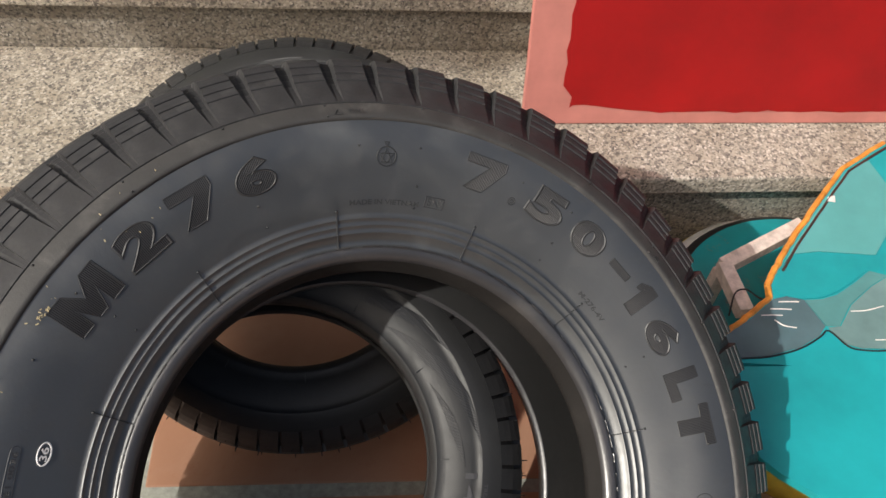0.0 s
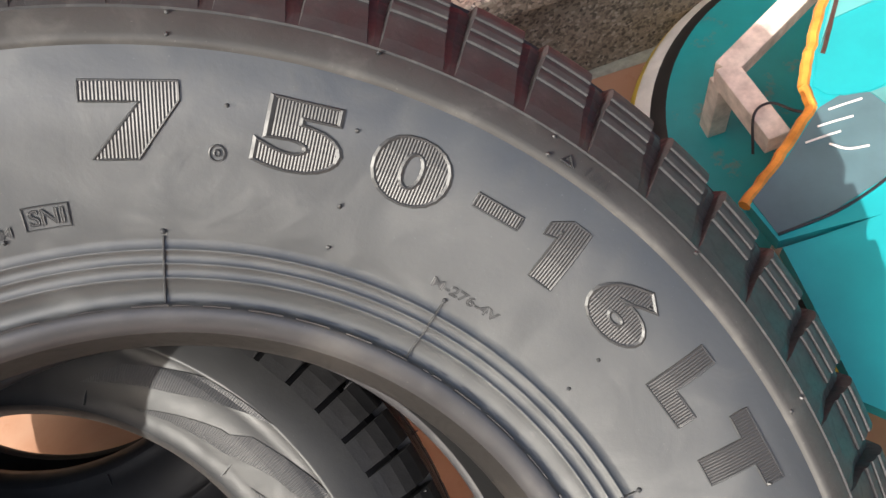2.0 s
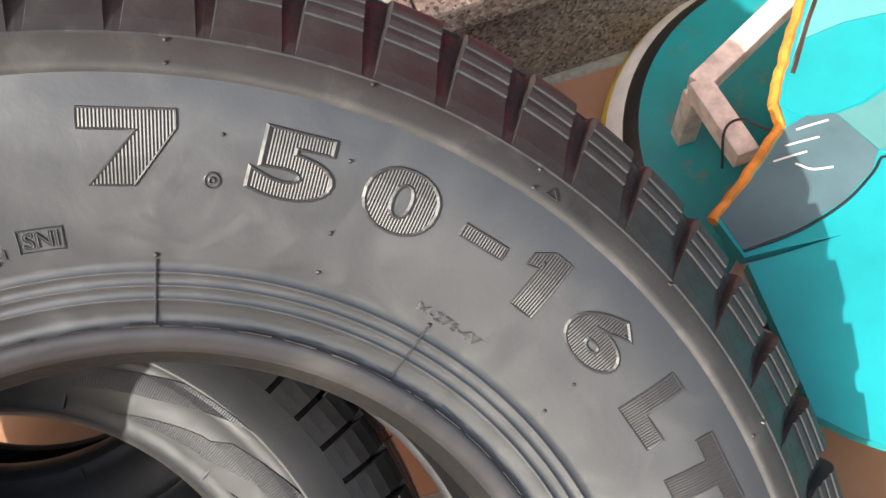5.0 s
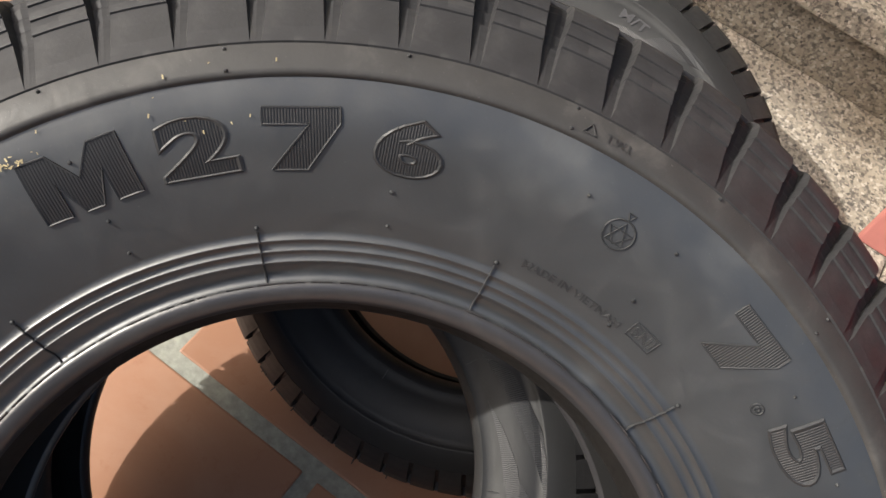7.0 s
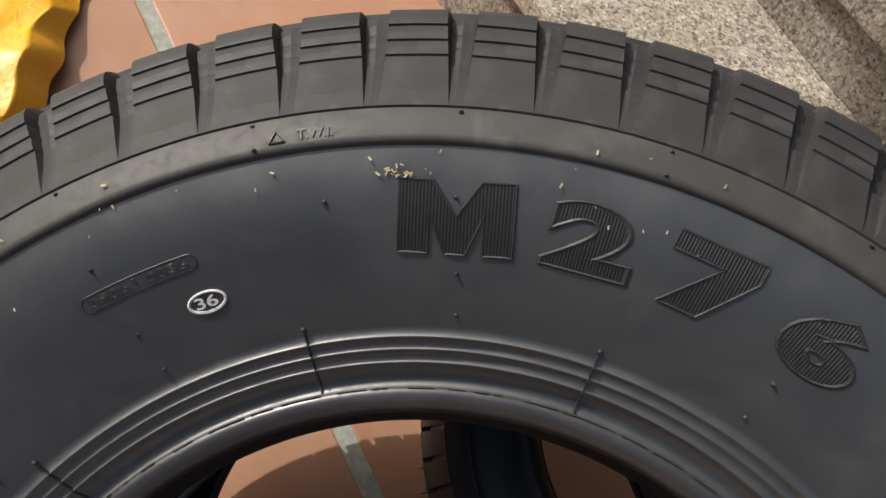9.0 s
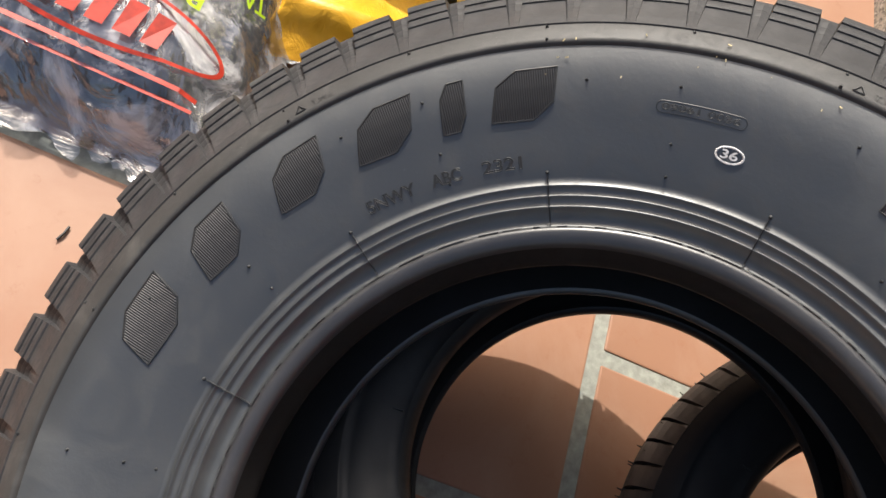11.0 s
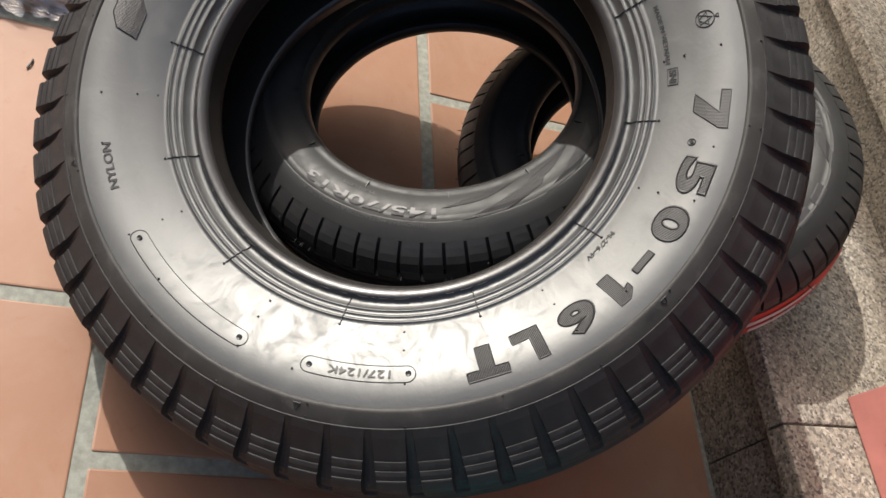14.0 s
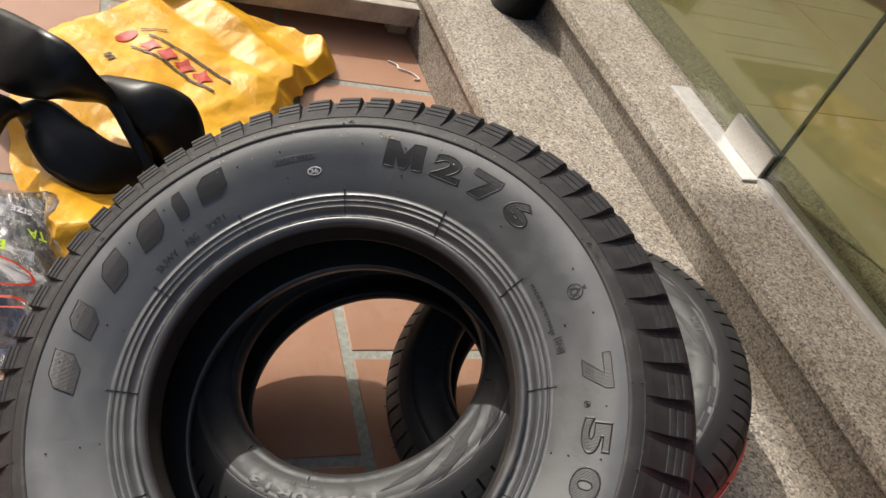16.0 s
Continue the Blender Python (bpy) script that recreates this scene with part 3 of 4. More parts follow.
def mark(words, name, mat_fill, tyre, height, lift=0.0007, bold=0.02, rim=0.0, label="", tops_out=True, straight=False):
    """Raised writing: every word becomes one part, its rim another under it."""
    for text, a0, a1, r0, r1 in words:
        body = part(name, polar_text(bmesh.new(), text, a0, a1, r0, r1, height, lift, bold, 0.0, tops_out, straight), mat_fill, tyre, label or "raised marking " + text)
        if rim:
            part("letter_rim", polar_text(bmesh.new(), text, a0, a1, r0, r1, height, lift, bold, rim, tops_out, straight), RIDGE, body)


BIG = [("M", 10.86, 20.34), ("2", 22.87, 30.53), ("7", 32.86, 40.28), ("6", 43.41, 50.49), ("7", 84.09, 91.51), ("5", 97.34, 104.86), ("0", 107.28, 114.52), ("1", 123.75, 127.75), ("6", 130.44, 137.46), ("L", 141.02, 146.18), ("T", 147.82, 155.18)]
def polar_shape(bm, outline, a0, a1, r0, r1, height, lift, straight=False):
    flat = bmesh.new()
    flat.faces.new([flat.verts.new((u, v, 0)) for u, v in outline])
    return bend(bm, flat, a0, a1, r0, r1, height, lift, straight)


def polar_band(outline, a0, a1, r0, r1, height, lift, radius, straight=False):
    """A thin ridge round a shape on the face."""
    pts = []
    for i, (u, v) in enumerate(outline):
        u2, v2 = outline[(i + 1) % len(outline)]
        for k in range(4):
            f = k / 4
            a, r = lay(u + (u2 - u) * f, v + (v2 - v) * f, a0, a1, r0, r1, straight)
            a = -radians(a)
            pts.append((r * math.cos(a), r * math.sin(a), height(r) + lift))
    return tube(pts, radius, 5, True)


CUT = {
    "M": [(0, 0), (0, 1), (0.29, 1), (0.5, 0.52), (0.71, 1), (1, 1), (1, 0), (0.74, 0), (0.74, 0.55), (0.59, 0), (0.41, 0), (0.26, 0.55), (0.26, 0)],
    "7": [(0, 1), (1, 1), (1, 0.74), (0.56, 0), (0.10, 0), (0.60, 0.73), (0, 0.73)],
    "T": [(0, 1), (1, 1), (1, 0.71), (0.68, 0.71), (0.68, 0), (0.32, 0), (0.32, 0.71), (0, 0.71)],
    "L": [(0, 1), (0.40, 1), (0.40, 0.29), (1, 0.29), (1, 0), (0, 0)],
    "1": [(0, 0.80), (0.40, 1), (0.92, 1), (0.92, 0), (0.30, 0), (0.30, 0.66), (0, 0.60)],
    "-": [(0, 0), (1, 0), (1, 1), (0, 1)],
}
for c, a, b in BIG + [("-", 116.95, 121.55)]:
    r0, r1 = (0.2926, 0.2988) if c == "-" else (0.2800, 0.3100)
    if c in CUT:
        bm = bmesh.new()
        polar_shape(bm, CUT[c], a, b, r0, r1, face_rise, 0.0006, True)
        body = part("raised_letter", bm, LETTER, truck_tyre, "raised ribbed letter " + c)
        part("letter_rim", polar_band(CUT[c], a, b, r0, r1, face_rise, 0.0005, 0.0006, True), RIDGE, body)
    else:
        mark([(c, a, b, r0, r1)], "raised_letter", LETTER, truck_tyre, face_rise, 0.0006, 0.05, 0.020, straight=True)


# the maker's name, kept as six plain ribbed blocks
for mid, wide, lean in ((273.2, 0.050, 0.10), (285.3, 0.040, 0.12), (298.3, 0.045, 0.16), (310.2, 0.046, 0.16), (319.0, 0.019, 0.14), (327.7, 0.043, 0.10)):
    u, half = 0.30, math.degrees(wide / 2 / 0.2965)
    shape = [(0.0, 0.0), (1 - lean - u, 0.0), (1.0 - lean, u), (1.0, 1.0), (lean + u, 1.0), (lean, 1 - u)]
    bm = bmesh.new()
    polar_shape(bm, shape, mid - half, mid + half, 0.2815, 0.3105, face_rise, 0.0008, True)
    body = part("maker_mark", bm, LETTER, truck_tyre, "ribbed block of the maker's mark")
    part("mark_rim", polar_band(shape, mid - half, mid + half, 0.2815, 0.3105, face_rise, 0.0006, 0.0007, True), RIDGE, body)

SMALL = [("5NWY", 303.8, 311.2, 0.2545, 0.2620), ("ABC", 313.6, 318.0, 0.2545, 0.2620), ("2321", 321.0, 326.6, 0.2545, 0.2620), ("MADE IN VIETNAM", 62.8, 77.0, 0.2550, 0.2592), ("NYLON", 235.2, 245.0, 0.2955, 0.3035), ("M-276-4V", 117.2, 125.2, 0.2545, 0.2590), ("09061 0036", 343.8, 352.9, 0.2895, 0.2935), ("SNI", 78.6, 81.6, 0.2575, 0.2640)]
mark(SMALL, "small_mark", RIDGE, truck_tyre, face_rise, 0.0006, 0.006, 0.022)
mark([("127/124K", 168.0, 179.2, 0.2905, 0.2978)], "small_mark", RIDGE, truck_tyre, face_rise, 0.0010, 0.012, tops_out=True)
mark([("T.W.I.", a + 3.7, a + 6.3, 0.3300, 0.3345) for a in range(0, 360, 60)], "wear_mark", RIDGE, truck_tyre, face_rise, 0.0008, 0.012)
for a in range(0, 360, 60):
    part("wear_triangle", polar_band([(0, 0), (1, 0), (0.5, 1)], a + 1.6, a + 2.8, 0.3298, 0.3352, face_rise, 0.0006, 0.0004), RIDGE, truck_tyre)
# the inspector's round stamp
stamp = bmesh.new()
polar_text(stamp, "36", 351.9, 354.0, 0.2712, 0.2762, face_rise, 0.0012, 0.02)
stamped = part("chalk_stamp", stamp, CHALK, truck_tyre, "white stamped number in a ring")
ring = [(0.5 + 0.5 * math.cos(t * math.pi / 12), 0.5 + 0.5 * math.sin(t * math.pi / 12)) for t in range(24)]
part("stamp_ring", polar_band(ring, 351.25, 354.7, 0.2694, 0.2780, face_rise, 0.0004, 0.0007), CHALK, stamped)
# the small ring after the 7, the round emblem, and the two long cartouches with their screw heads
part("dot_ring", polar_band(ring, 93.9, 95.2, 0.2805, 0.2868, face_rise, 0.0005, 0.0005), RIDGE, truck_tyre)
part("dot_ring", polar_band(ring, 94.3, 94.8, 0.2824, 0.2849, face_rise, 0.0005, 0.0005), RIDGE, truck_tyre)
emblem = part("emblem_ring", polar_band(ring, 68.0, 71.4, 0.2860, 0.3020, face_rise, 0.0005, 0.0005), RIDGE, truck_tyre)
for sh in ([(0.2, 0.2), (0.5, 0.9), (0.8, 0.2)], [(0.1, 0.65), (0.5, 0.15), (0.9, 0.65)], [(0.5, 1.0), (0.62, 1.25), (0.38, 1.25)]):
    part("emblem_line", polar_band(sh, 68.0, 71.4, 0.2860, 0.3020, face_rise, 0.0005, 0.0004), RIDGE, emblem)
part("mark_frame", polar_band([(0, 0), (1, 0), (1, 1), (0, 1)], 78.2, 82.0, 0.2562, 0.2652, face_rise, 0.0004, 0.0004), RIDGE, truck_tyre)
for a0, a1, r0, r1 in ((163.6, 184.0, 0.2868, 0.3020), (194.6, 225.6, 0.2890, 0.3045), (343.2, 353.6, 0.2882, 0.2948)):
    e = min(0.5, (r1 - r0) / 2 / (radians(a1 - a0) * r0))
    oval = [(e * (1 - math.cos(t)), 0.5 - 0.5 * math.sin(t)) for t in np.linspace(-math.pi / 2, math.pi / 2, 9)] + [(1 - e * (1 - math.cos(t)), 0.5 + 0.5 * math.sin(t)) for t in np.linspace(-math.pi / 2, math.pi / 2, 9)]
    long_oval = []
    for i, (u, v) in enumerate(oval):
        u2, v2 = oval[(i + 1) % len(oval)]
        n = 8 if abs(u2 - u) > 0.3 else 1
        long_oval += [(u + (u2 - u) * k / n, v + (v2 - v) * k / n) for k in range(n)]
    part("cartouche", polar_band(long_oval, a0, a1, r0, r1, face_rise, 0.0001, 0.0005 if a0 < 300 else 0.0003), RIDGE, truck_tyre, "oval cartouche outline")
for a, r in ((164.9, 0.2940), (182.5, 0.2948), (196.2, 0.2964), (224.0, 0.2968)):
    bm = lathe([(0.0, 0.0004), (0.0016, 0.0004), (0.0020, 0.0010), (0.0025, 0.0010), (0.0028, 0.0)], 16)
    bm.transform(pose(r * math.cos(-radians(a)), r * math.sin(-radians(a)), face_rise(r)))
    part("mould_screw", bm, RIDGE, truck_tyre, "round screw-head imprint")
# a rubber crack in the bead and small scraps of dry grass on the face
crumbs = bmesh.new()
for k in range(46):
    a, r = (random.gauss(10.8, 1.0), random.gauss(0.3135, 0.0022)) if k < 20 else (random.uniform(330, 400), random.uniform(0.300, 0.335))
    a = -radians(a)
    s = random.uniform(0.0004, 0.0012)
    box(crumbs, (-s, -s * 0.35, 0), (s, s * 0.35, s * 0.4), 0, Matrix.Translation((r * math.cos(a), r * math.sin(a), face_rise(r) + 0.0011)) @ pose(0, 0, 0, random.uniform(-20, 20), random.uniform(-20, 20), random.uniform(0, 360)))
part("dust_crumb", crumbs, plain("straw_crumb", (0.50, 0.42, 0.24), 0.8), truck_tyre, "pale crumbs of dry grass", kind="stuff")


# ---- the two smaller tyres underneath ----
def small_face(k):
    return [(r * k if r > 0.19 else r + (k - 1) * 0.1, z) for r, z in ((0.1720, 0.0000), (0.1760, -0.0012), (0.1820, 0.0010), (0.1900, 0.0035), (0.2000, 0.0050), (0.2100, 0.0048), (0.2175, 0.0030), (0.2180, 0.0042), (0.2200, 0.0040), (0.2300, 0.0006), (0.2400, -0.0050))]


SMALL_MID, TUCK = -0.060, 0.036   # the beads of an empty tyre lie closer together than its shoulders


def small_tyre(label, m, k, words, bars, fans):
    t = thing("car_tyre", label, "tyre", m, group="leaning car tyres")
    flip = lambda p: [(r, 2 * SMALL_MID - z + TUCK * max(0.0, min(1.0, (0.238 * k - r) / (0.238 * k - 0.175)))) for r, z in reversed(p)]
    f = small_face(k)
    up = rise(f)
    part("sidewall", lathe(f, 200), RUBBER13, t, "greyish black rubber sidewall", True)
    part("rear_sidewall", lathe(flip(f), 120), RUBBER13, t, "", True)
    bead = [f[0], (0.1690, -0.0010), (0.1660, -0.0040), (0.1640, -0.0100), (0.1632, -0.0180), (0.1660, -0.0200)]
    part("bead", lathe(bead[::-1], 160), RUBBER13, t, "", True)
    part("bead", lathe(flip(bead[::-1]), 160), RUBBER13, t, "", True)
    liner = [(0.1660, -0.0200), (0.185, -0.0140), (0.205, -0.0080), (0.225, -0.0120), (0.242 * k, -0.0280), (0.248 * k, -0.0500), (0.249 * k, SMALL_MID)]
    part("inner_liner", lathe((liner + flip(liner[:-1]))[::-1], 140), CARCASS, t, "matt black inner lining", True)
    crown = [(f[-1][0], f[-1][1]), (0.2470 * k, -0.0150), (0.2540 * k, -0.0240), (0.2565 * k, -0.0330), (0.2570 * k, -0.0400)]
    for c in (-0.046, -0.058):
        crown += [(0.2570 * k, c + 0.004), (0.2665 * k, c + 0.0035), (0.2668 * k, c - 0.0035), (0.2570 * k, c - 0.004)]
    part("tread_band", lathe(crown + flip(crown), 160), TREAD13, t)
    prof = [(0.2395 * k, -0.0042), (0.2460 * k, -0.0086), (0.2530 * k, -0.0140), (0.2590 * k, -0.0200), (0.2640 * k, -0.0285), (0.2665 * k, -0.0400), (0.2560 * k, -0.0405), (0.2500 * k, -0.0250), (0.2395 * k, -0.0110)]
    bm = lathe(prof, 4, True, -2.36, 2.36)
    bmesh.ops.recalc_face_normals(bm, faces=bm.faces[:])
    me = mesh_of(bm, "tread_block", TREAD13)
    for i in range(64):
        part("tread_block", me, None, t).matrix_local = pose(0, 0, 0, 0, 0, i * 360 / 64)
        part("tread_block", me, None, t).matrix_local = pose(0, 0, 2 * SMALL_MID, 180, 0, i * 360 / 64 + 3)
    mark(words, "raised_word", CHALKED, t, up, 0.0009, 0.02)
    for a0, a1, r0, r1 in bars:
        bm = bmesh.new()
        polar_shape(bm, [(0, 0), (0.85, 0), (1, 0.3), (1, 1), (0.15, 1), (0, 0.7)], a0, a1, r0, r1, up, 0.0009)
        part("maker_mark", bm, CHALKED, t, "plain block of the maker's mark")
    for a0, a1, r0, r1, sh in fans:
        bm = bmesh.new()
        polar_shape(bm, sh, a0, a1, r0, r1, up, 0.0007)
        part("hatched_fan", bm, FANNED, t, "finely hatched decorative fan")
    for a in range(5, 360, 30):
        bm = box(bmesh.new(), (0.1740, -0.0004, 0), (0.1830, 0.0004, 0.0022))
        bm.transform(pose(0, 0, 0, 0, 0, a))
        part("radial_tick", bm, RIDGE, t)
    pins = bmesh.new()
    for i in range(120):
        a, z = random.uniform(0, 2 * math.pi), random.choice((-0.024, -0.036, -0.046, -0.058, -0.07))
        r = (0.2580 if z > -0.03 else 0.2665) * k
        at = Matrix.Translation((r * math.cos(a), r * math.sin(a), z)) @ Matrix.Rotation(a, 4, "Z") @ pose(0.002, 0, 0, 0, 90 + random.uniform(-20, 20), 0)
        bmesh.ops.create_cone(pins, cap_ends=True, segments=5, radius1=0.0009, radius2=0.0005, depth=0.006, matrix=at)
    part("vent_hair", pins, TREAD13, t, "thin rubber vent hairs", kind="stuff")
    return t


CHALKED = plain("worn_grey_letter", (0.05, 0.05, 0.053), 0.45, 0, 0.2, 200)
FANNED = ribbed("hatched_rubber", (0.026, 0.027, 0.029))
fan_ramp = FANNED.node_tree.nodes["Color Ramp"].color_ramp
fan_ramp.elements[0].color = (0.020, 0.021, 0.022, 1)
FANNED.node_tree.nodes["Principled BSDF"].inputs["Roughness"].default_value = 0.5
BLADE = [(0, 0.1), (0.5, 0.45), (1, 1), (0.6, 0.95), (0.2, 0.6)]
BLADE2 = [(0, 0.0), (0.6, 0.2), (1, 0.75), (0.5, 0.55)]
FANS = [(204, 236, 0.184, 0.216, BLADE), (214, 246, 0.180, 0.208, BLADE2), (228, 262, 0.184, 0.216, BLADE), (240, 268, 0.181, 0.205, BLADE2)]
cB = Matrix.Translation((-0.1235, 0.0865, 0.2310)) @ pose(0, 0, 0, 0, 0, -95.0) @ pose(0, 0, 0, 0, 25.2, 0)
tyre_b = small_tyre("small black car tyre leaning under the truck tyre", cB, 0.985, [("145/70R13", 269.0, 314.5, 0.1985, 0.2105), ("TREADWEAR 440 TRACTION A TEMPERATURE A", 271.5, 312.0, 0.2182, 0.2222), ("TUBELESS", 290, 303, 0.1860, 0.1900)], [(40, 50, 0.2, 0.214), (53, 62, 0.2, 0.214), (66, 75, 0.2, 0.214), (79, 88, 0.2, 0.214)], FANS)
cC = Matrix.Translation((-0.107, 0.386, 0.240)) @ pose(0, 0, 0, 0, 0, -91.0) @ pose(0, 0, 0, 0, 28.5, 0)
tyre_c = small_tyre("new black car tyre with a red paper label, on the step", cC, 1.0, [("M/T", 178, 186, 0.200, 0.209)], [(210.5, 218.5, 0.208, 0.222), (221.5, 229.0, 0.208, 0.222), (232.0, 240.0, 0.208, 0.222), (243, 251, 0.208, 0.222)], [(150, 180, 0.186, 0.222, BLADE), (186, 205, 0.190, 0.222, BLADE), (166, 196, 0.184, 0.205, BLADE2)])
label_bm = lathe([(0.2672, -0.046), (0.2690, -0.060), (0.2685, -0.086), (0.2650, -0.098)], 24, False, -264, -219)
red_label = part("paper_label", label_bm, LABEL_RED, tyre_c, "bright red paper tread label with white bars", True)
for a0, a1, z0, z1 in ((-255, -232, -0.066, -0.056), (-253, -238, -0.083, -0.074), (-262, -258, -0.083, -0.060)):
    part("label_bar", lathe([(0.2700, z1), (0.2700, z0)], 14, False, a0, a1), WHITE, red_label)


# ---- the red board on the step ----
sign = thing("red_signboard", "tall red painted board with a pink margin leaning on the step", "signboard", pose(0.212, 0.655, RISE1, -18.5, 0, 2.0))
part("panel", box(bmesh.new(), (0, 0, 0.002), (0.95, 0.012, 1.12), 0.002), PRIMER, sign, "pink primed board")
edge = []
for i in range(61):
    edge.append((0.058 + 0.006 * noise.noise((0, i * 0.7, 3)) + 0.003 * noise.noise((5, i * 2.3, 3)) + (0.012 if i < 2 else 0), 0.028 + 1.06 * i / 60))
low = [(0.93 - 0.872 * i / 50, 0.022 + 0.004 * noise.noise((i * 0.6, 9, 2)) + 0.014 * max(0, (i - 42) / 8)) for i in range(51)]
field = bmesh.new()
vs = [field.verts.new((x, -0.0012, z)) for x, z in [(0.93, 1.09)] + low[:-1] + edge]
field.faces.new(vs)
part("paint_field", field, RED, sign, "glossy red brush-painted field with ragged edges")
for x, w, z in ((0.22, 0.05, 0.22), (0.31, 0.05, 0.20), (0.44, 0.05, 0.24), (0.55, 0.06, 0.20), (0.68, 0.05, 0.22), (0.78, 0.05, 0.20)):
    bm = bmesh.new()
    bm.faces.new([bm.verts.new((x + a * w + 0.12 * b * w, -0.0022, z + 0.26 * b)) for a, b in ((0, 0), (1, 0), (1, 1), (0, 1))])
    part("faded_bar", bm, RED_FAINT, sign, "barely visible faded red bar")

# ---- the teal painted board, its bracket and the disc below ----
disc = thing("painted_wheel", "old teal-painted wheel with a striped rim lying on the floor", "wheel", pose(0.632, 0.352, 0, 0, 0, 0))
part("disc_face", lathe([(0.0, 0.074), (0.12, 0.075), (0.20, 0.073), (0.212, 0.070)], 72), RUST, disc, "teal painted face", True)
part("black_band", lathe([(0.212, 0.070), (0.222, 0.064), (0.226, 0.058)], 72), BLACK, disc, "", True)
part("white_band", lathe([(0.226, 0.058), (0.238, 0.048), (0.242, 0.040)], 72), WHITE, disc, "", True)
part("yellow_band", lathe([(0.242, 0.040), (0.247, 0.030), (0.248, 0.0), (0.10, 0.0)], 72), YELLOW, disc, "", True)
BZ = 0.185
BOARD = [(0.413, 0.262), (0.458, 0.292), (0.499, 0.323), (0.502, 0.343), (0.522, 0.371), (0.558, 0.416), (0.633, 0.500), (0.690, 0.562), (0.78, 0.62), (0.95, 0.60), (0.98, 0.40), (0.96, 0.18), (0.88, 0.02), (0.70, -0.06), (0.56, -0.02), (0.470, 0.055), (0.432, 0.084), (0.412, 0.105), (0.416, 0.17), (0.4185, 0.222), (0.45, 0.2215), (0.494, 0.222), (0.45, 0.2255), (0.4185, 0.2275)]
board = thing("cutout_board", "cracked teal cut-out display board with slate figures and orange edges", "board")
part("board_panel", extruded(BOARD, BZ - 0.012, BZ), TEAL, board, "cracked teal painted panel")
paint = lambda pts, z: extruded(pts, z - 0.0005, z)
part("painted_figure", paint([(0.416, 0.264), (0.458, 0.290), (0.499, 0.321), (0.519, 0.326), (0.540, 0.320), (0.554, 0.279), (0.540, 0.264), (0.508, 0.247), (0.465, 0.236), (0.420, 0.233)], BZ + 0.001), SLATE, board, "dark slate painted figure")
part("painted_figure", paint([(0.505, 0.341), (0.510, 0.330), (0.522, 0.324), (0.538, 0.321), (0.564, 0.323), (0.587, 0.331), (0.620, 0.351), (0.648, 0.371), (0.668, 0.394), (0.590, 0.400), (0.548, 0.395), (0.524, 0.368)], BZ + 0.0016), TEAL, board, "bright teal rounded end of a figure")
part("painted_figure", paint([(0.524, 0.369), (0.548, 0.396), (0.590, 0.401), (0.669, 0.395), (0.698, 0.428), (0.745, 0.520), (0.735, 0.580), (0.690, 0.556), (0.634, 0.498), (0.560, 0.414)], BZ + 0.0016), TEAL_PALE, board, "pale teal painted figure")
part("painted_figure", paint([(0.541, 0.320), (0.565, 0.321), (0.588, 0.328), (0.621, 0.348), (0.649, 0.368), (0.672, 0.360), (0.640, 0.342), (0.600, 0.312), (0.573, 0.279), (0.555, 0.279)], BZ + 0.0010), SLATE_PALE, board, "grey-green painted band")
part("painted_figure", paint([(0.556, 0.276), (0.574, 0.278), (0.601, 0.311), (0.641, 0.341), (0.673, 0.359), (0.70, 0.34), (0.69, 0.28), (0.66, 0.250), (0.619, 0.244), (0.589, 0.245), (0.572, 0.251)], BZ + 0.0022), SLATE_GREEN, board, "grey-green painted figure")
for line in ([(0.420, 0.232), (0.465, 0.2345), (0.508, 0.2455), (0.540, 0.262), (0.556, 0.272), (0.572, 0.249), (0.589, 0.243), (0.619, 0.242), (0.66, 0.248)],):
    part("black_outline", tube(spline([(x, y, BZ + 0.0012) for x, y in line], 4), 0.0012, 5), BLACK, board, "thin black painted outline")
for p, q, sag in (((0.504, 0.316), (0.531, 0.316), 0.0), ((0.489, 0.305), (0.517, 0.304), 0.0), ((0.474, 0.295), (0.502, 0.295), 0.0), ((0.489, 0.288), (0.514, 0.276), -0.003), ((0.596, 0.301), (0.644, 0.309), -0.003), ((0.611, 0.257), (0.632, 0.257), 0.0)):
    mid = ((p[0] + q[0]) / 2 + sag, (p[1] + q[1]) / 2 + sag)
    part("white_stroke", tube(spline([(*p, BZ + 0.0022), (*mid, BZ + 0.0026), (*q, BZ + 0.0022)], 4), 0.0009, 5), WHITE, board, "white painted stroke")
for a, b in zip(BOARD[:8], BOARD[1:9]):
    steps = [(a[0] + (b[0] - a[0]) * k / 6, a[1] + (b[1] - a[1]) * k / 6) for k in range(7)]
    pts = [(x - 0.002 + 0.0018 * noise.noise((x * 90, y * 90, 1)), y + 0.002 + 0.0018 * noise.noise((x * 90, y * 90, 5)), BZ - 0.003) for x, y in steps]
    part("orange_edge", tube(pts, 0.0050, 7), ORANGE, board, "rough orange painted edge")
    if a[1] > 0.36:
        inner = [(x + 0.0045, y - 0.0045 + 0.0012 * noise.noise((x * 120, y * 120, 9)), BZ + 0.0006) for x, y in steps]
        part("brown_edge", tube(inner, 0.0024, 5), BROWN, board, "dark brown line along the edge")
part("paint_chip", paint([(0.640, 0.502), (0.652, 0.505), (0.648, 0.492), (0.636, 0.494)], BZ + 0.0026), WHITE, board, "white chip in the paint")
for cx, cy in ((0.418, 0.2245), (0.90, 0.2), (0.72, 0.0)):
    part("foot", box(bmesh.new(), (cx + 0.004, cy - 0.012, 0.0), (cx + 0.028, cy + 0.012, BZ - 0.0125), 0.002), RUSTY_WHITE, board)


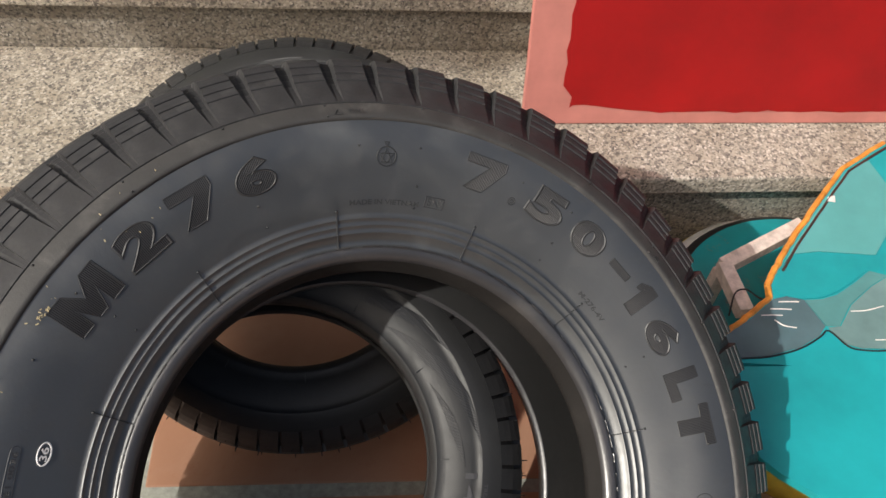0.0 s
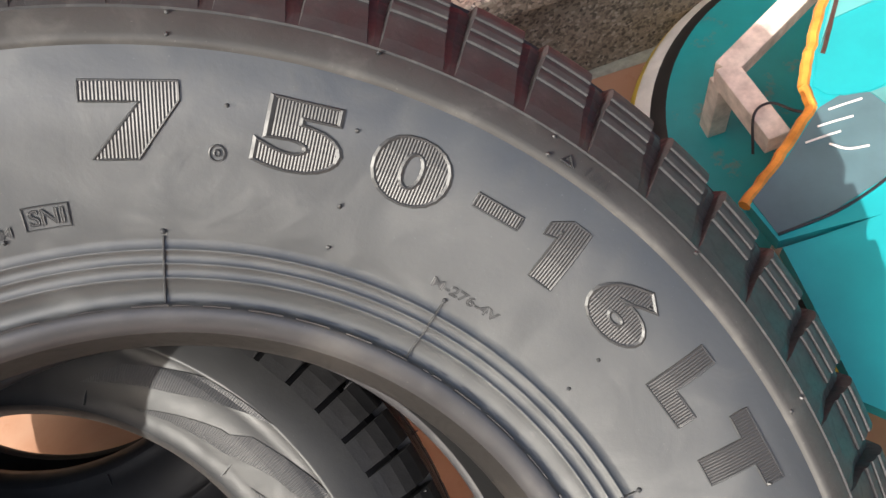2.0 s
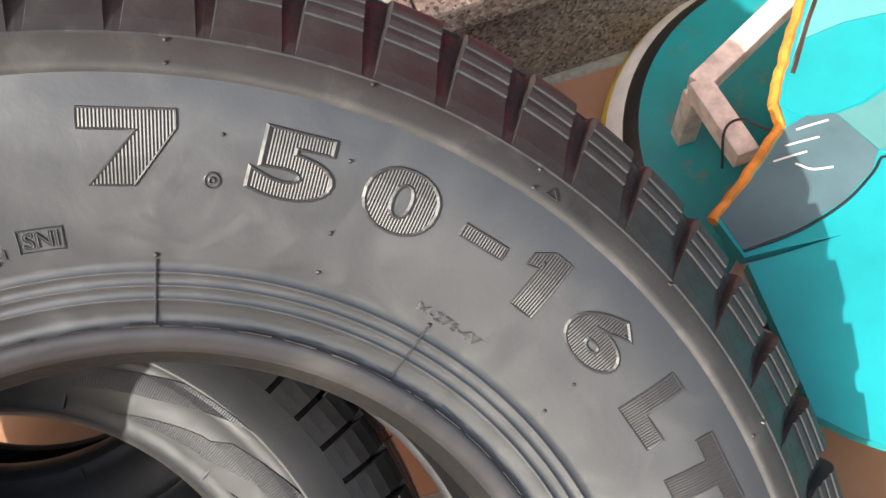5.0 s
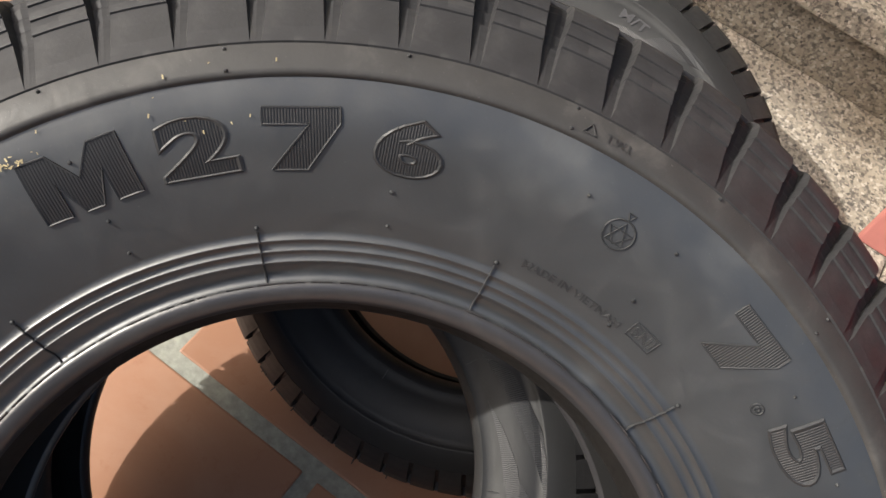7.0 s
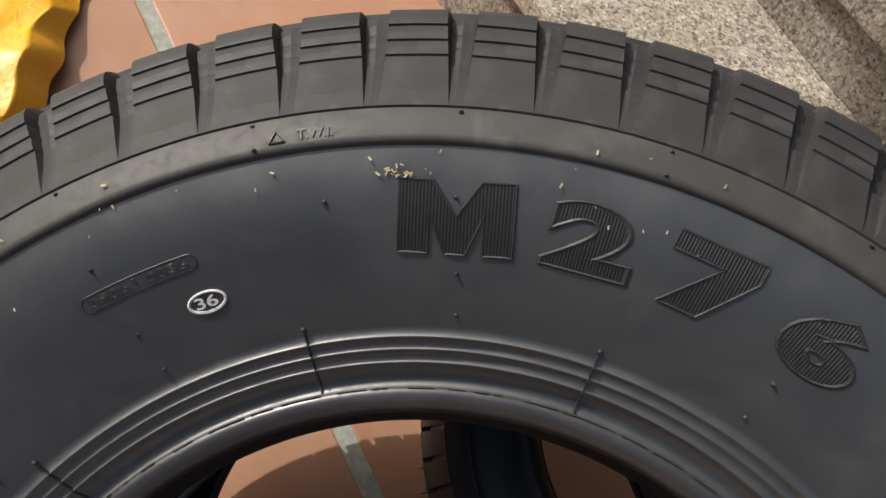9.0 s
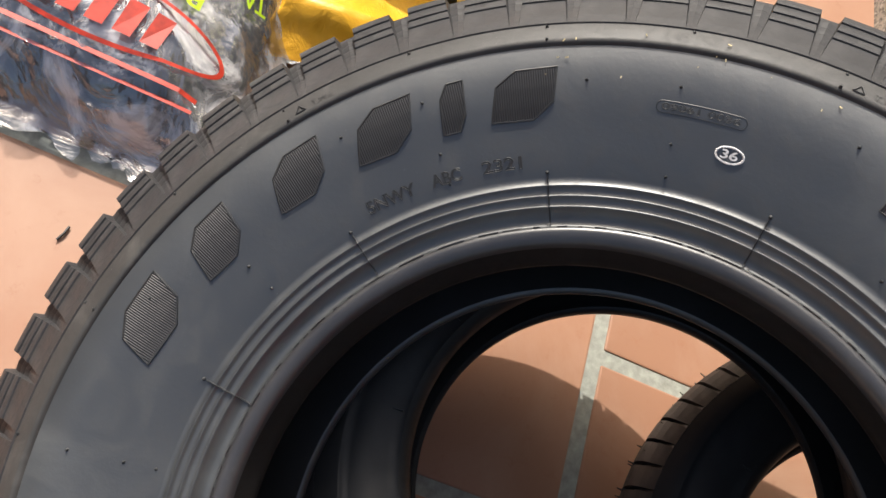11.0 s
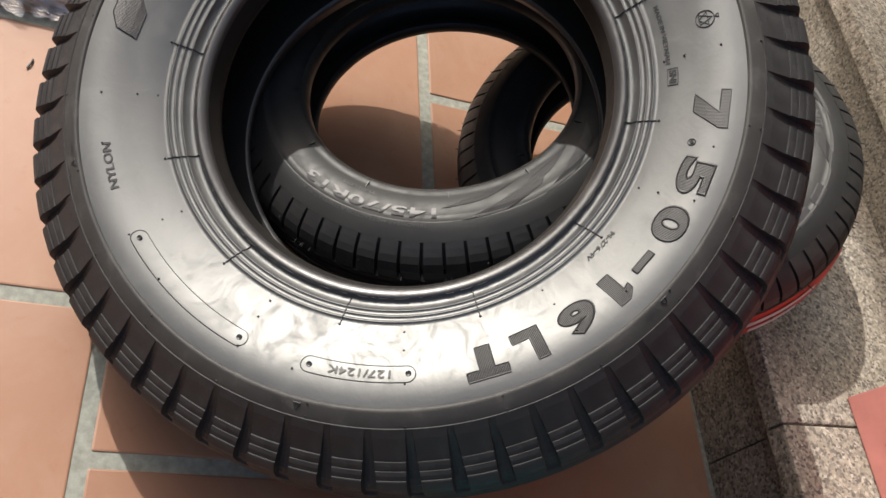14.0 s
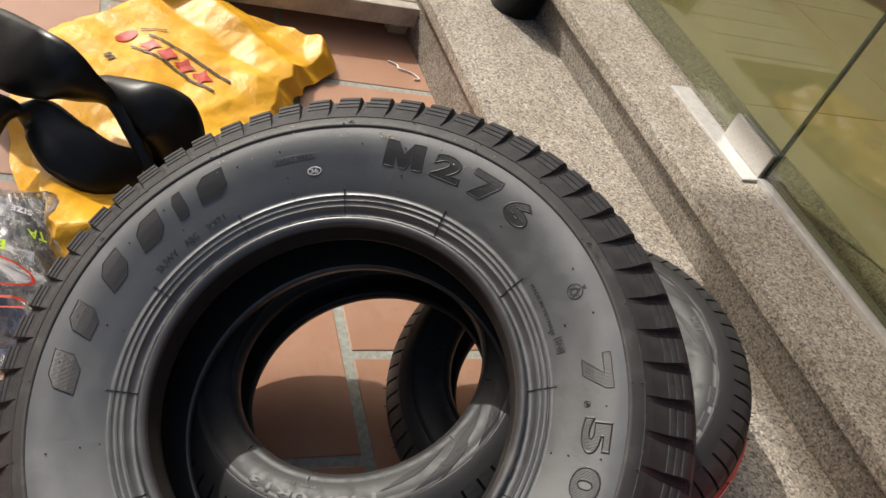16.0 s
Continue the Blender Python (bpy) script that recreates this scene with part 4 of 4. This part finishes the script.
def bar(p, q, w, h):
    p, q = Vector(p), Vector(q)
    bm = box(bmesh.new(), (-w / 2, -h / 2, 0), (w / 2, h / 2, (q - p).length), 0.0015)
    bm.transform(Matrix.Translation(p) @ (q - p).to_track_quat("Z", "Y").to_matrix().to_4x4())
    return bm


part("bracket_bar", bar((0.466, 0.402, 0.150), (0.600, 0.470, 0.160), 0.02, 0.02), RUSTY_WHITE, board, "chipped white square-tube bracket")
part("bracket_bar", bar((0.468, 0.404, 0.150), (0.474, 0.322, 0.152), 0.02, 0.02), RUSTY_WHITE, board, "chipped white square-tube bracket")
part("bracket_leg", bar((0.468, 0.402, 0.141), (0.468, 0.402, 0.071), 0.018, 0.018), RUSTY_WHITE, board)
part("tie_wire", tube(spline([(0.452, 0.320, 0.150), (0.462, 0.345, 0.166), (0.478, 0.350, 0.168), (0.490, 0.335, 0.170), (0.492, 0.322, 0.182)], 6), 0.0012, 5), BLACK, board, "thin black tie wire")


# ---- the yellow sack and what lies on it ----
FOLDS = [(random.uniform(0, math.pi), k * random.uniform(0.9, 1.15), random.uniform(0, 1), h) for k, h in ((2.6, 0.030), (3.4, 0.022), (5.2, 0.017), (6.8, 0.011), (9.5, 0.006), (13.0, 0.004), (19.0, 0.0022), (27.0, 0.0012), (41.0, 0.0007))]


def sack_z(x, y):
    """Stiff cloth: flat facets that meet in sharp creases, over a few long folds and lumps."""
    f = 0.0
    for turn, k, phase, h in FOLDS:
        t = k * (x * math.cos(turn) + y * math.sin(turn)) + phase + 0.55 * noise.noise((x * 0.35 * k, y * 0.35 * k, 10 * phase))
        f += h * abs(2 * (t % 1.0) - 1) * (0.55 + 0.9 * noise.noise((x * 2.5, y * 2.5, 30 * phase)))
    fold = max(0.0, 1 - abs((x + 1.17) * 0.62 - (y - 0.02) * 0.78 + 0.03) / 0.075) * max(0.0, 1 - abs((x + 1.17) * 0.78 + (y - 0.02) * 0.62) / 0.30)
    lump = 0.050 * fold + 0.035 * max(0.0, 1 - math.hypot((x + 1.15) / 0.10, (y - 0.25) / 0.06)) + 0.02 * math.exp(-(((x + 1.0) / 0.25) ** 2 + ((y + 0.12) / 0.2) ** 2))
    return 0.006 + max(0.0, f) + lump


LEFT = spline([(-0.47, -0.30, 0), (-0.62, -0.36, 0), (-0.86, -0.40, 0), (-1.10, -0.37, 0), (-1.22, -0.29, 0), (-1.42, -0.06, 0)], 30)
RIGHT = spline([(-0.52, -0.12, 0), (-0.72, 0.02, 0), (-0.90, 0.12, 0), (-1.03, 0.17, 0), (-1.17, 0.275, 0), (-1.27, 0.14, 0)], 30)
sack_bm = bmesh.new()
grid = []
for i, (p, q) in enumerate(zip(LEFT, RIGHT)):
    row = []
    for j in range(141):
        f = j / 140
        w = p.lerp(q, f) + Vector((0.012 * noise.noise((i * 0.15, f * 4, 8)), 0.016 * noise.noise((i * 0.13, f * 4, 12)), 0)) * (1 if 0 < j < 140 else 0.8)
        e = min(j, 140 - j, i, len(LEFT) - 1 - i) / 10
        row.append(sack_bm.verts.new((w.x, w.y, 0.004 + sack_z(w.x, w.y) * (0.22 + 0.78 * min(1, e)))))
    grid.append(row)
for i in range(len(grid) - 1):
    for j in range(140):
        sack_bm.faces.new((grid[i][j], grid[i + 1][j], grid[i + 1][j + 1], grid[i][j + 1]))
bmesh.ops.recalc_face_normals(sack_bm, faces=sack_bm.faces[:])
sack = thing("yellow_sack", "crumpled yellow woven sack with red print on the floor", "sack")
part("cloth", sack_bm, SACK, sack, "crumpled yellow woven cloth", True)


def on_sack(pts, lift=0.0035):
    bm = bmesh.new()
    o, ux, uy = Vector(pts[0]), Vector(pts[1]), Vector(pts[2])
    n = 14
    vv = [[None] * (n + 1) for _ in range(n + 1)]
    for i in range(n + 1):
        for j in range(n + 1):
            p = o + ux * (i / n) + uy * (j / n)
            vv[i][j] = bm.verts.new((p.x, p.y, 0.004 + sack_z(p.x, p.y) + lift))
    for i in range(n):
        for j in range(n):
            bm.faces.new((vv[i][j], vv[i + 1][j], vv[i + 1][j + 1], vv[i][j + 1]))
    return bm


def sack_shape(outline, lift=0.003):
    """A flat printed patch that follows the cloth; outline is convex round its own middle."""
    bm = bmesh.new()
    c = sum((Vector(p) for p in outline), Vector((0, 0))) / len(outline)
    edge = []
    for p, q in zip(outline, outline[1:] + outline[:1]):
        edge += [Vector(p).lerp(Vector(q), k / 4) for k in range(4)]
    rings = [[bm.verts.new((*(w := c.lerp(e, f)), 0.004 + sack_z(w.x, w.y) + lift)) for e in edge] for f in (0.05, 0.35, 0.65, 1.0)]
    n = len(edge)
    for a, b in zip(rings, rings[1:]):
        for k in range(n):
            bm.faces.new((a[k], a[(k + 1) % n], b[(k + 1) % n], b[k]))
    return bm


along, across = Vector((0.135, 0.150)).normalized(), Vector((-0.70, 0.71))
across = (across - along * across.dot(along)).normalized()
start = Vector((-1.105, -0.175))
for side in (-0.026, 0.026):
    for k in range(6):
        p = start + along * (0.036 * k) + across * (side + random.uniform(-0.002, 0.002))
        part("print_line", on_sack((p, along * 0.038, across * 0.0055)), PRINT_BLACK, sack, "black printed border")
for k in range(4):
    c = start + along * (0.030 + 0.046 * k)
    star = [c + (along * math.cos(t) + across * math.sin(t)) * (0.024 if j % 2 == 0 else 0.013) for j, t in enumerate(np.linspace(0.4, 0.4 + 2 * math.pi, 9)[:-1])]
    part("print_block", sack_shape(star), PRINT_RED, sack, "red printed star shape")
c = Vector((-1.130, -0.200))
part("print_block", sack_shape([c + Vector((0.012 * math.cos(t) - 0.020 * math.sin(t), 0.012 * math.cos(t) + 0.020 * math.sin(t))) for t in np.linspace(0, 2 * math.pi, 11)[:-1]]), PRINT_RED, sack, "red printed oval")
part("print_line", on_sack((c + Vector((-0.03, 0.03)), Vector((0.010, 0.055)), Vector((0.005, -0.003)))), PRINT_BLACK, sack, "black printed border")
for x, y in ((-1.03, -0.245), (-1.018, -0.238), (-0.80, -0.285), (-0.785, -0.275), (-0.770, -0.264)):
    part("print_bar", on_sack((Vector((x, y)), Vector((0.006, 0.005)), Vector((-0.012, 0.014)))), PRINT_BLACK, sack, "black printed bar")


def strap(points, widths, rolls, bow, thick=0.0035, n=12, m=10):
    """A broad rubber strap swept along a line; its section is bowed."""
    line = spline(points, n)
    bm = bmesh.new()
    rows = []
    L = len(line)
    for i, p in enumerate(line):
        f = i / (L - 1) * (len(widths) - 1)
        w, roll = np.interp(f, range(len(widths)), widths), radians(np.interp(f, range(len(rolls)), rolls))
        t = (line[min(i + 1, L - 1)] - line[max(i - 1, 0)]).normalized()
        side = t.cross(Vector((0.80, 0.0, 0.60))).normalized()
        up = side.cross(t)
        a, b = side * math.cos(roll) + up * math.sin(roll), up * math.cos(roll) - side * math.sin(roll)
        top = [p + a * (w * (k / m - 0.5)) + b * (bow * (1 - (2 * k / m - 1) ** 2)) for k in range(m + 1)]
        bot = [q - b * thick for q in top]
        rows.append([bm.verts.new(q) for q in top + bot[::-1]])
    k = len(rows[0])
    for i in range(L - 1):
        for j in range(k):
            bm.faces.new((rows[i][j], rows[i + 1][j], rows[i + 1][(j + 1) % k], rows[i][(j + 1) % k]))
    bm.faces.new(rows[0])
    bm.faces.new(rows[-1][::-1])
    bmesh.ops.recalc_face_normals(bm, faces=bm.faces[:])
    return bm


def flap(label, points, widths, rolls, bow):
    f = thing("rubber_flap", label, "rubber flap", group="rubber flaps")
    part("strap", strap(points, widths, rolls, bow), FLAP, f, "", True)
    return f


flap("smooth black rubber rim flap twisted over the yellow sack", [(-1.02, -0.56, 0.06), (-0.902, -0.440, 0.13), (-0.802, -0.368, 0.17), (-0.763, -0.314, 0.18), (-0.757, -0.271, 0.16), (-0.764, -0.225, 0.13), (-0.724, -0.190, 0.095), (-0.688, -0.160, 0.055), (-0.655, -0.135, 0.012)], (0.13, 0.13, 0.125, 0.105, 0.068, 0.030, 0.026, 0.03, 0.03), (10, 5, 0, -10, -25, -45, -60, -50, -50), 0.014)
flap("smooth black rubber rim flap looped upwards on the sack", [(-0.845, -0.27, 0.10), (-0.817, -0.230, 0.12), (-0.765, -0.186, 0.135), (-0.741, -0.135, 0.12), (-0.722, -0.112, 0.08), (-0.700, -0.108, 0.02)], (0.035, 0.05, 0.085, 0.118, 0.105, 0.10), (20, 10, 0, 0, 0, 0), 0.016)
flap("smooth black rubber rim flap lying low on the sack", [(-0.80, -0.53, 0.03), (-0.726, -0.437, 0.10), (-0.714, -0.403, 0.12), (-0.731, -0.371, 0.115), (-0.734, -0.338, 0.10), (-0.686, -0.292, 0.08), (-0.663, -0.237, 0.06), (-0.672, -0.176, 0.035)], (0.12, 0.11, 0.075, 0.026, 0.075, 0.105, 0.10, 0.10), (0, 0, -10, -40, 0, 10, 10, 0), 0.012)


# ---- the clear plastic bag ----
def bag_z(x, y):
    e = max(0.0, 1 - max(abs(x + 0.465) / 0.150, abs(y + 0.51) / 0.22) ** 5)
    return 0.012 + 0.062 * e + 0.007 * noise.noise((x * 17, y * 15, 6))


def sheet(x0, x1, y0, y1, n, height, edge):
    bm = bmesh.new()
    vv = []
    for i in range(n + 1):
        row = []
        for j in range(n + 1):
            x, y = x0 + (x1 - x0) * i / n, y0 + (y1 - y0) * j / n
            k = 1.0 if i in (0, n) or j in (0, n) else 0.35
            x += edge * k * noise.noise((i * 0.35, j * 0.35, 21))
            y += edge * k * noise.noise((i * 0.35, j * 0.35, 33))
            row.append(bm.verts.new((x, y, height(x, y))))
        vv.append(row)
    for i in range(n):
        for j in range(n):
            bm.faces.new((vv[i][j], vv[i + 1][j], vv[i + 1][j + 1], vv[i][j + 1]))
    return bm


def film_z(x, y):
    c = 0.012 * abs(noise.noise((x * 7 + 3 * y, y * 6, 1.5))) + 0.007 * max(0.0, 1 - 3.0 * abs(noise.noise((x * 15, y * 19, 9)))) + 0.003 * abs(noise.noise((x * 45, y * 40, 3)))
    inside = max(0.0, 1 - max(abs(x + 0.465) / 0.165, abs(y + 0.51) / 0.235) ** 4)
    return 0.004 + 0.080 * inside + c * (0.35 + 0.65 * (1 - inside) + 0.3 * inside)


def print_z(x, y):
    """The printed film, drawn tight over the packed tube."""
    inside = max(0.0, 1 - max(abs(x + 0.465) / 0.165, abs(y + 0.51) / 0.235) ** 4)
    return 0.013 + 0.080 * inside


bag = thing("packed_tube_bag", "clear crinkled plastic bag round a packed black inner tube", "plastic bag")
part("packed_tube", sheet(-0.61, -0.325, -0.72, -0.30, 50, bag_z, 0.010), PACK, bag, "dark grey packed rubber", True)
part("clear_film", sheet(-0.64, -0.285, -0.80, -0.272, 110, film_z, 0.020), FILM, bag, "crinkled clear plastic film", True)


def flat_word(text, o, right, up, w, h, mat, lift=0.0045, bold=0.02):
    vs, fs = glyph(text, bold)
    bm = bmesh.new()
    o, right, up = Vector(o), Vector(right).normalized(), Vector(up).normalized()
    made = []
    for u, v, _ in vs:
        p = o + right * (u * w) + up * (v * h)
        made.append(bm.verts.new((p.x, p.y, print_z(p.x, p.y) + 0.003)))
    for f in fs:
        try:
            bm.faces.new([made[i] for i in f])
        except ValueError:
            pass
    return bm


part("printed_word", flat_word("Best Quality", (-0.462, -0.365), (0.04, -1), (1, 0.04), 0.165, 0.026, PRINT_LIME), PRINT_LIME, bag, "lime green printed words")
part("printed_word", flat_word("SIZE", (-0.535, -0.335), (0.04, -1), (1, 0.04), 0.030, 0.012, PRINT_BLACK), CHALK, bag, "pale printed word")
part("printed_word", flat_word("TA", (-0.500, -0.315), (0.3, -1), (1, 0.3), 0.025, 0.018, PRINT_LIME), PRINT_LIME, bag, "lime green printed word")
ring_bm = bmesh.new()
turns = [2 * math.pi * k / 48 for k in range(48)]
rim = [[ring_bm.verts.new((x := -0.396 + rx * math.sin(t), y := -0.445 + ry * math.cos(t), print_z(x, y) + 0.001)) for t in turns] for rx, ry in ((0.032, 0.120), (0.036, 0.125))]
for k in range(48):
    ring_bm.faces.new((rim[0][k], rim[0][(k + 1) % 48], rim[1][(k + 1) % 48], rim[1][k]))
part("logo_ring", ring_bm, PRINT_RED, bag, "red printed oval")
for k in range(6):
    y = -0.375 - 0.026 * k
    bm = bmesh.new()
    bm.faces.new([bm.verts.new((x, yy, print_z(x, yy) + 0.004)) for x, yy in ((-0.410, y), (-0.410, y - 0.018), (-0.374, y - 0.021), (-0.374, y - 0.004))])
    part("logo_block", bm, PRINT_RED, bag, "red printed block")
for x0, w in ((-0.352, 0.0025), (-0.340, 0.0018)):
    bm = bmesh.new()
    line = [[bm.verts.new((x0 + s * w, y, print_z(x0, y) + 0.001)) for s in (-1, 1)] for y in np.linspace(-0.66, -0.33, 20)]
    for p, q in zip(line, line[1:]):
        bm.faces.new((p[0], p[1], q[1], q[0]))
    part("red_line", bm, PRINT_RED, bag, "red printed line")

# ---- the far end ----
platform = thing("wooden_platform", "low weathered wooden platform with pale paint at the floor's end", "platform", pose(-1.325, 0.0, 0, 0, 0, 2))
part("rail", box(bmesh.new(), (-0.035, -0.14, 0.045), (0.0, 0.60, 0.100), 0.004), OLD_WOOD, platform, "pale worn front rail")
for k in range(5):
    part("plank", box(bmesh.new(), (-0.15 - 0.115 * k, -0.14, 0.078), (-0.04 - 0.115 * k, 0.52, 0.100), 0.003), OLD_WOOD, platform)
for y in (-0.12, 0.455):
    part("foot", box(bmesh.new(), (-0.12, y, 0.0), (-0.038, y + 0.07, 0.0445), 0.003), OLD_WOOD, platform)
pot = thing("black_bucket", "dark rubber bucket standing on the granite step", "bucket", pose(-1.30, 0.735, RISE1))
part("bucket_body", lathe([(0.0, 0.004), (0.055, 0.004), (0.062, 0.0), (0.066, 0.004), (0.082, 0.13), (0.086, 0.133), (0.086, 0.139), (0.079, 0.138), (0.060, 0.010), (0.0, 0.010)], 40), FLAP, pot, "", True)
part("bucket_handle", tube([(0.084 * math.cos(t), 0.084 * math.sin(t) * 0.5, 0.13 + 0.06 * math.sin(t)) for t in np.linspace(0, math.pi, 14)], 0.003, 6), STEEL, pot)
solo("white_cord", tube(spline([(-1.235, 0.425, 0.003), (-1.222, 0.445, 0.003), (-1.205, 0.448, 0.003), (-1.200, 0.462, 0.004), (-1.190, 0.482, 0.003), (-1.170, 0.494, 0.003), (-1.165, 0.480, 0.003)], 8), 0.0022, 6), WHITE, "short curled end of white cord on the floor", "cord", smooth=True)


def leaf(label, m, size, mat):
    bm = bmesh.new()
    rows = []
    for i in range(9):
        f = i / 8
        w = size * 0.34 * math.sin(math.pi * min(1, f * 1.02)) ** 0.8
        rows.append([bm.verts.new((size * (f - 0.5), w * k, 0.18 * size * (abs(k) ** 1.5) + 0.10 * size * (2 * f - 1) ** 2 + 0.002)) for k in (-1, -0.5, 0, 0.5, 1)])
    for a, b in zip(rows, rows[1:]):
        for k in range(4):
            bm.faces.new((a[k], b[k], b[k + 1], a[k + 1]))
    bmesh.ops.solidify(bm, geom=bm.faces[:], thickness=0.0006)
    solo("dry_leaf", bm, mat, label, "leaf", m, group="dry leaves", smooth=True)


leaf("small yellow dry leaf on the terracotta floor by the step", pose(0.12, 0.525, 0.0, 0, 0, 40), 0.022, LEAF_Y)
leaf("yellow dry leaf standing against the granite step", pose(-0.70, 0.47, 0.0, 0, 8, 100), 0.05, LEAF_Y)
solo("twig", tube([(-0.214, -0.388, 0.002), (-0.206, -0.389, 0.0028), (-0.198, -0.392, 0.002)], 0.0013, 5), BLACK, "tiny dark bit of twig on the terracotta floor", "twig")

# ---- the floor's tiles ----
tile_bm = box(bmesh.new(), (-0.1935, -0.1935, -0.016), (0.1935, 0.1935, 0.0), 0.0025)
tile_mesh = mesh_of(tile_bm, "floor_tile", TERRACOTTA)
ROWS_Y = [(-2.265, 0.04), (-1.86, -0.15), (-1.455, 0.12), (-1.05, -0.09), (-0.65, 0.12), (-0.246, -0.105), (0.159, 0.10), (0.564, -0.1)]
for k, (y, x0) in enumerate(ROWS_Y[:-1]):
    for i in range(-8, 6):
        x = x0 + 0.405 * (i + 0.5)
        if -3.2 < x < 2.4:
            part("floor_tile", tile_mesh, None, floor).matrix_local = pose(x, y + 0.2025, 0)
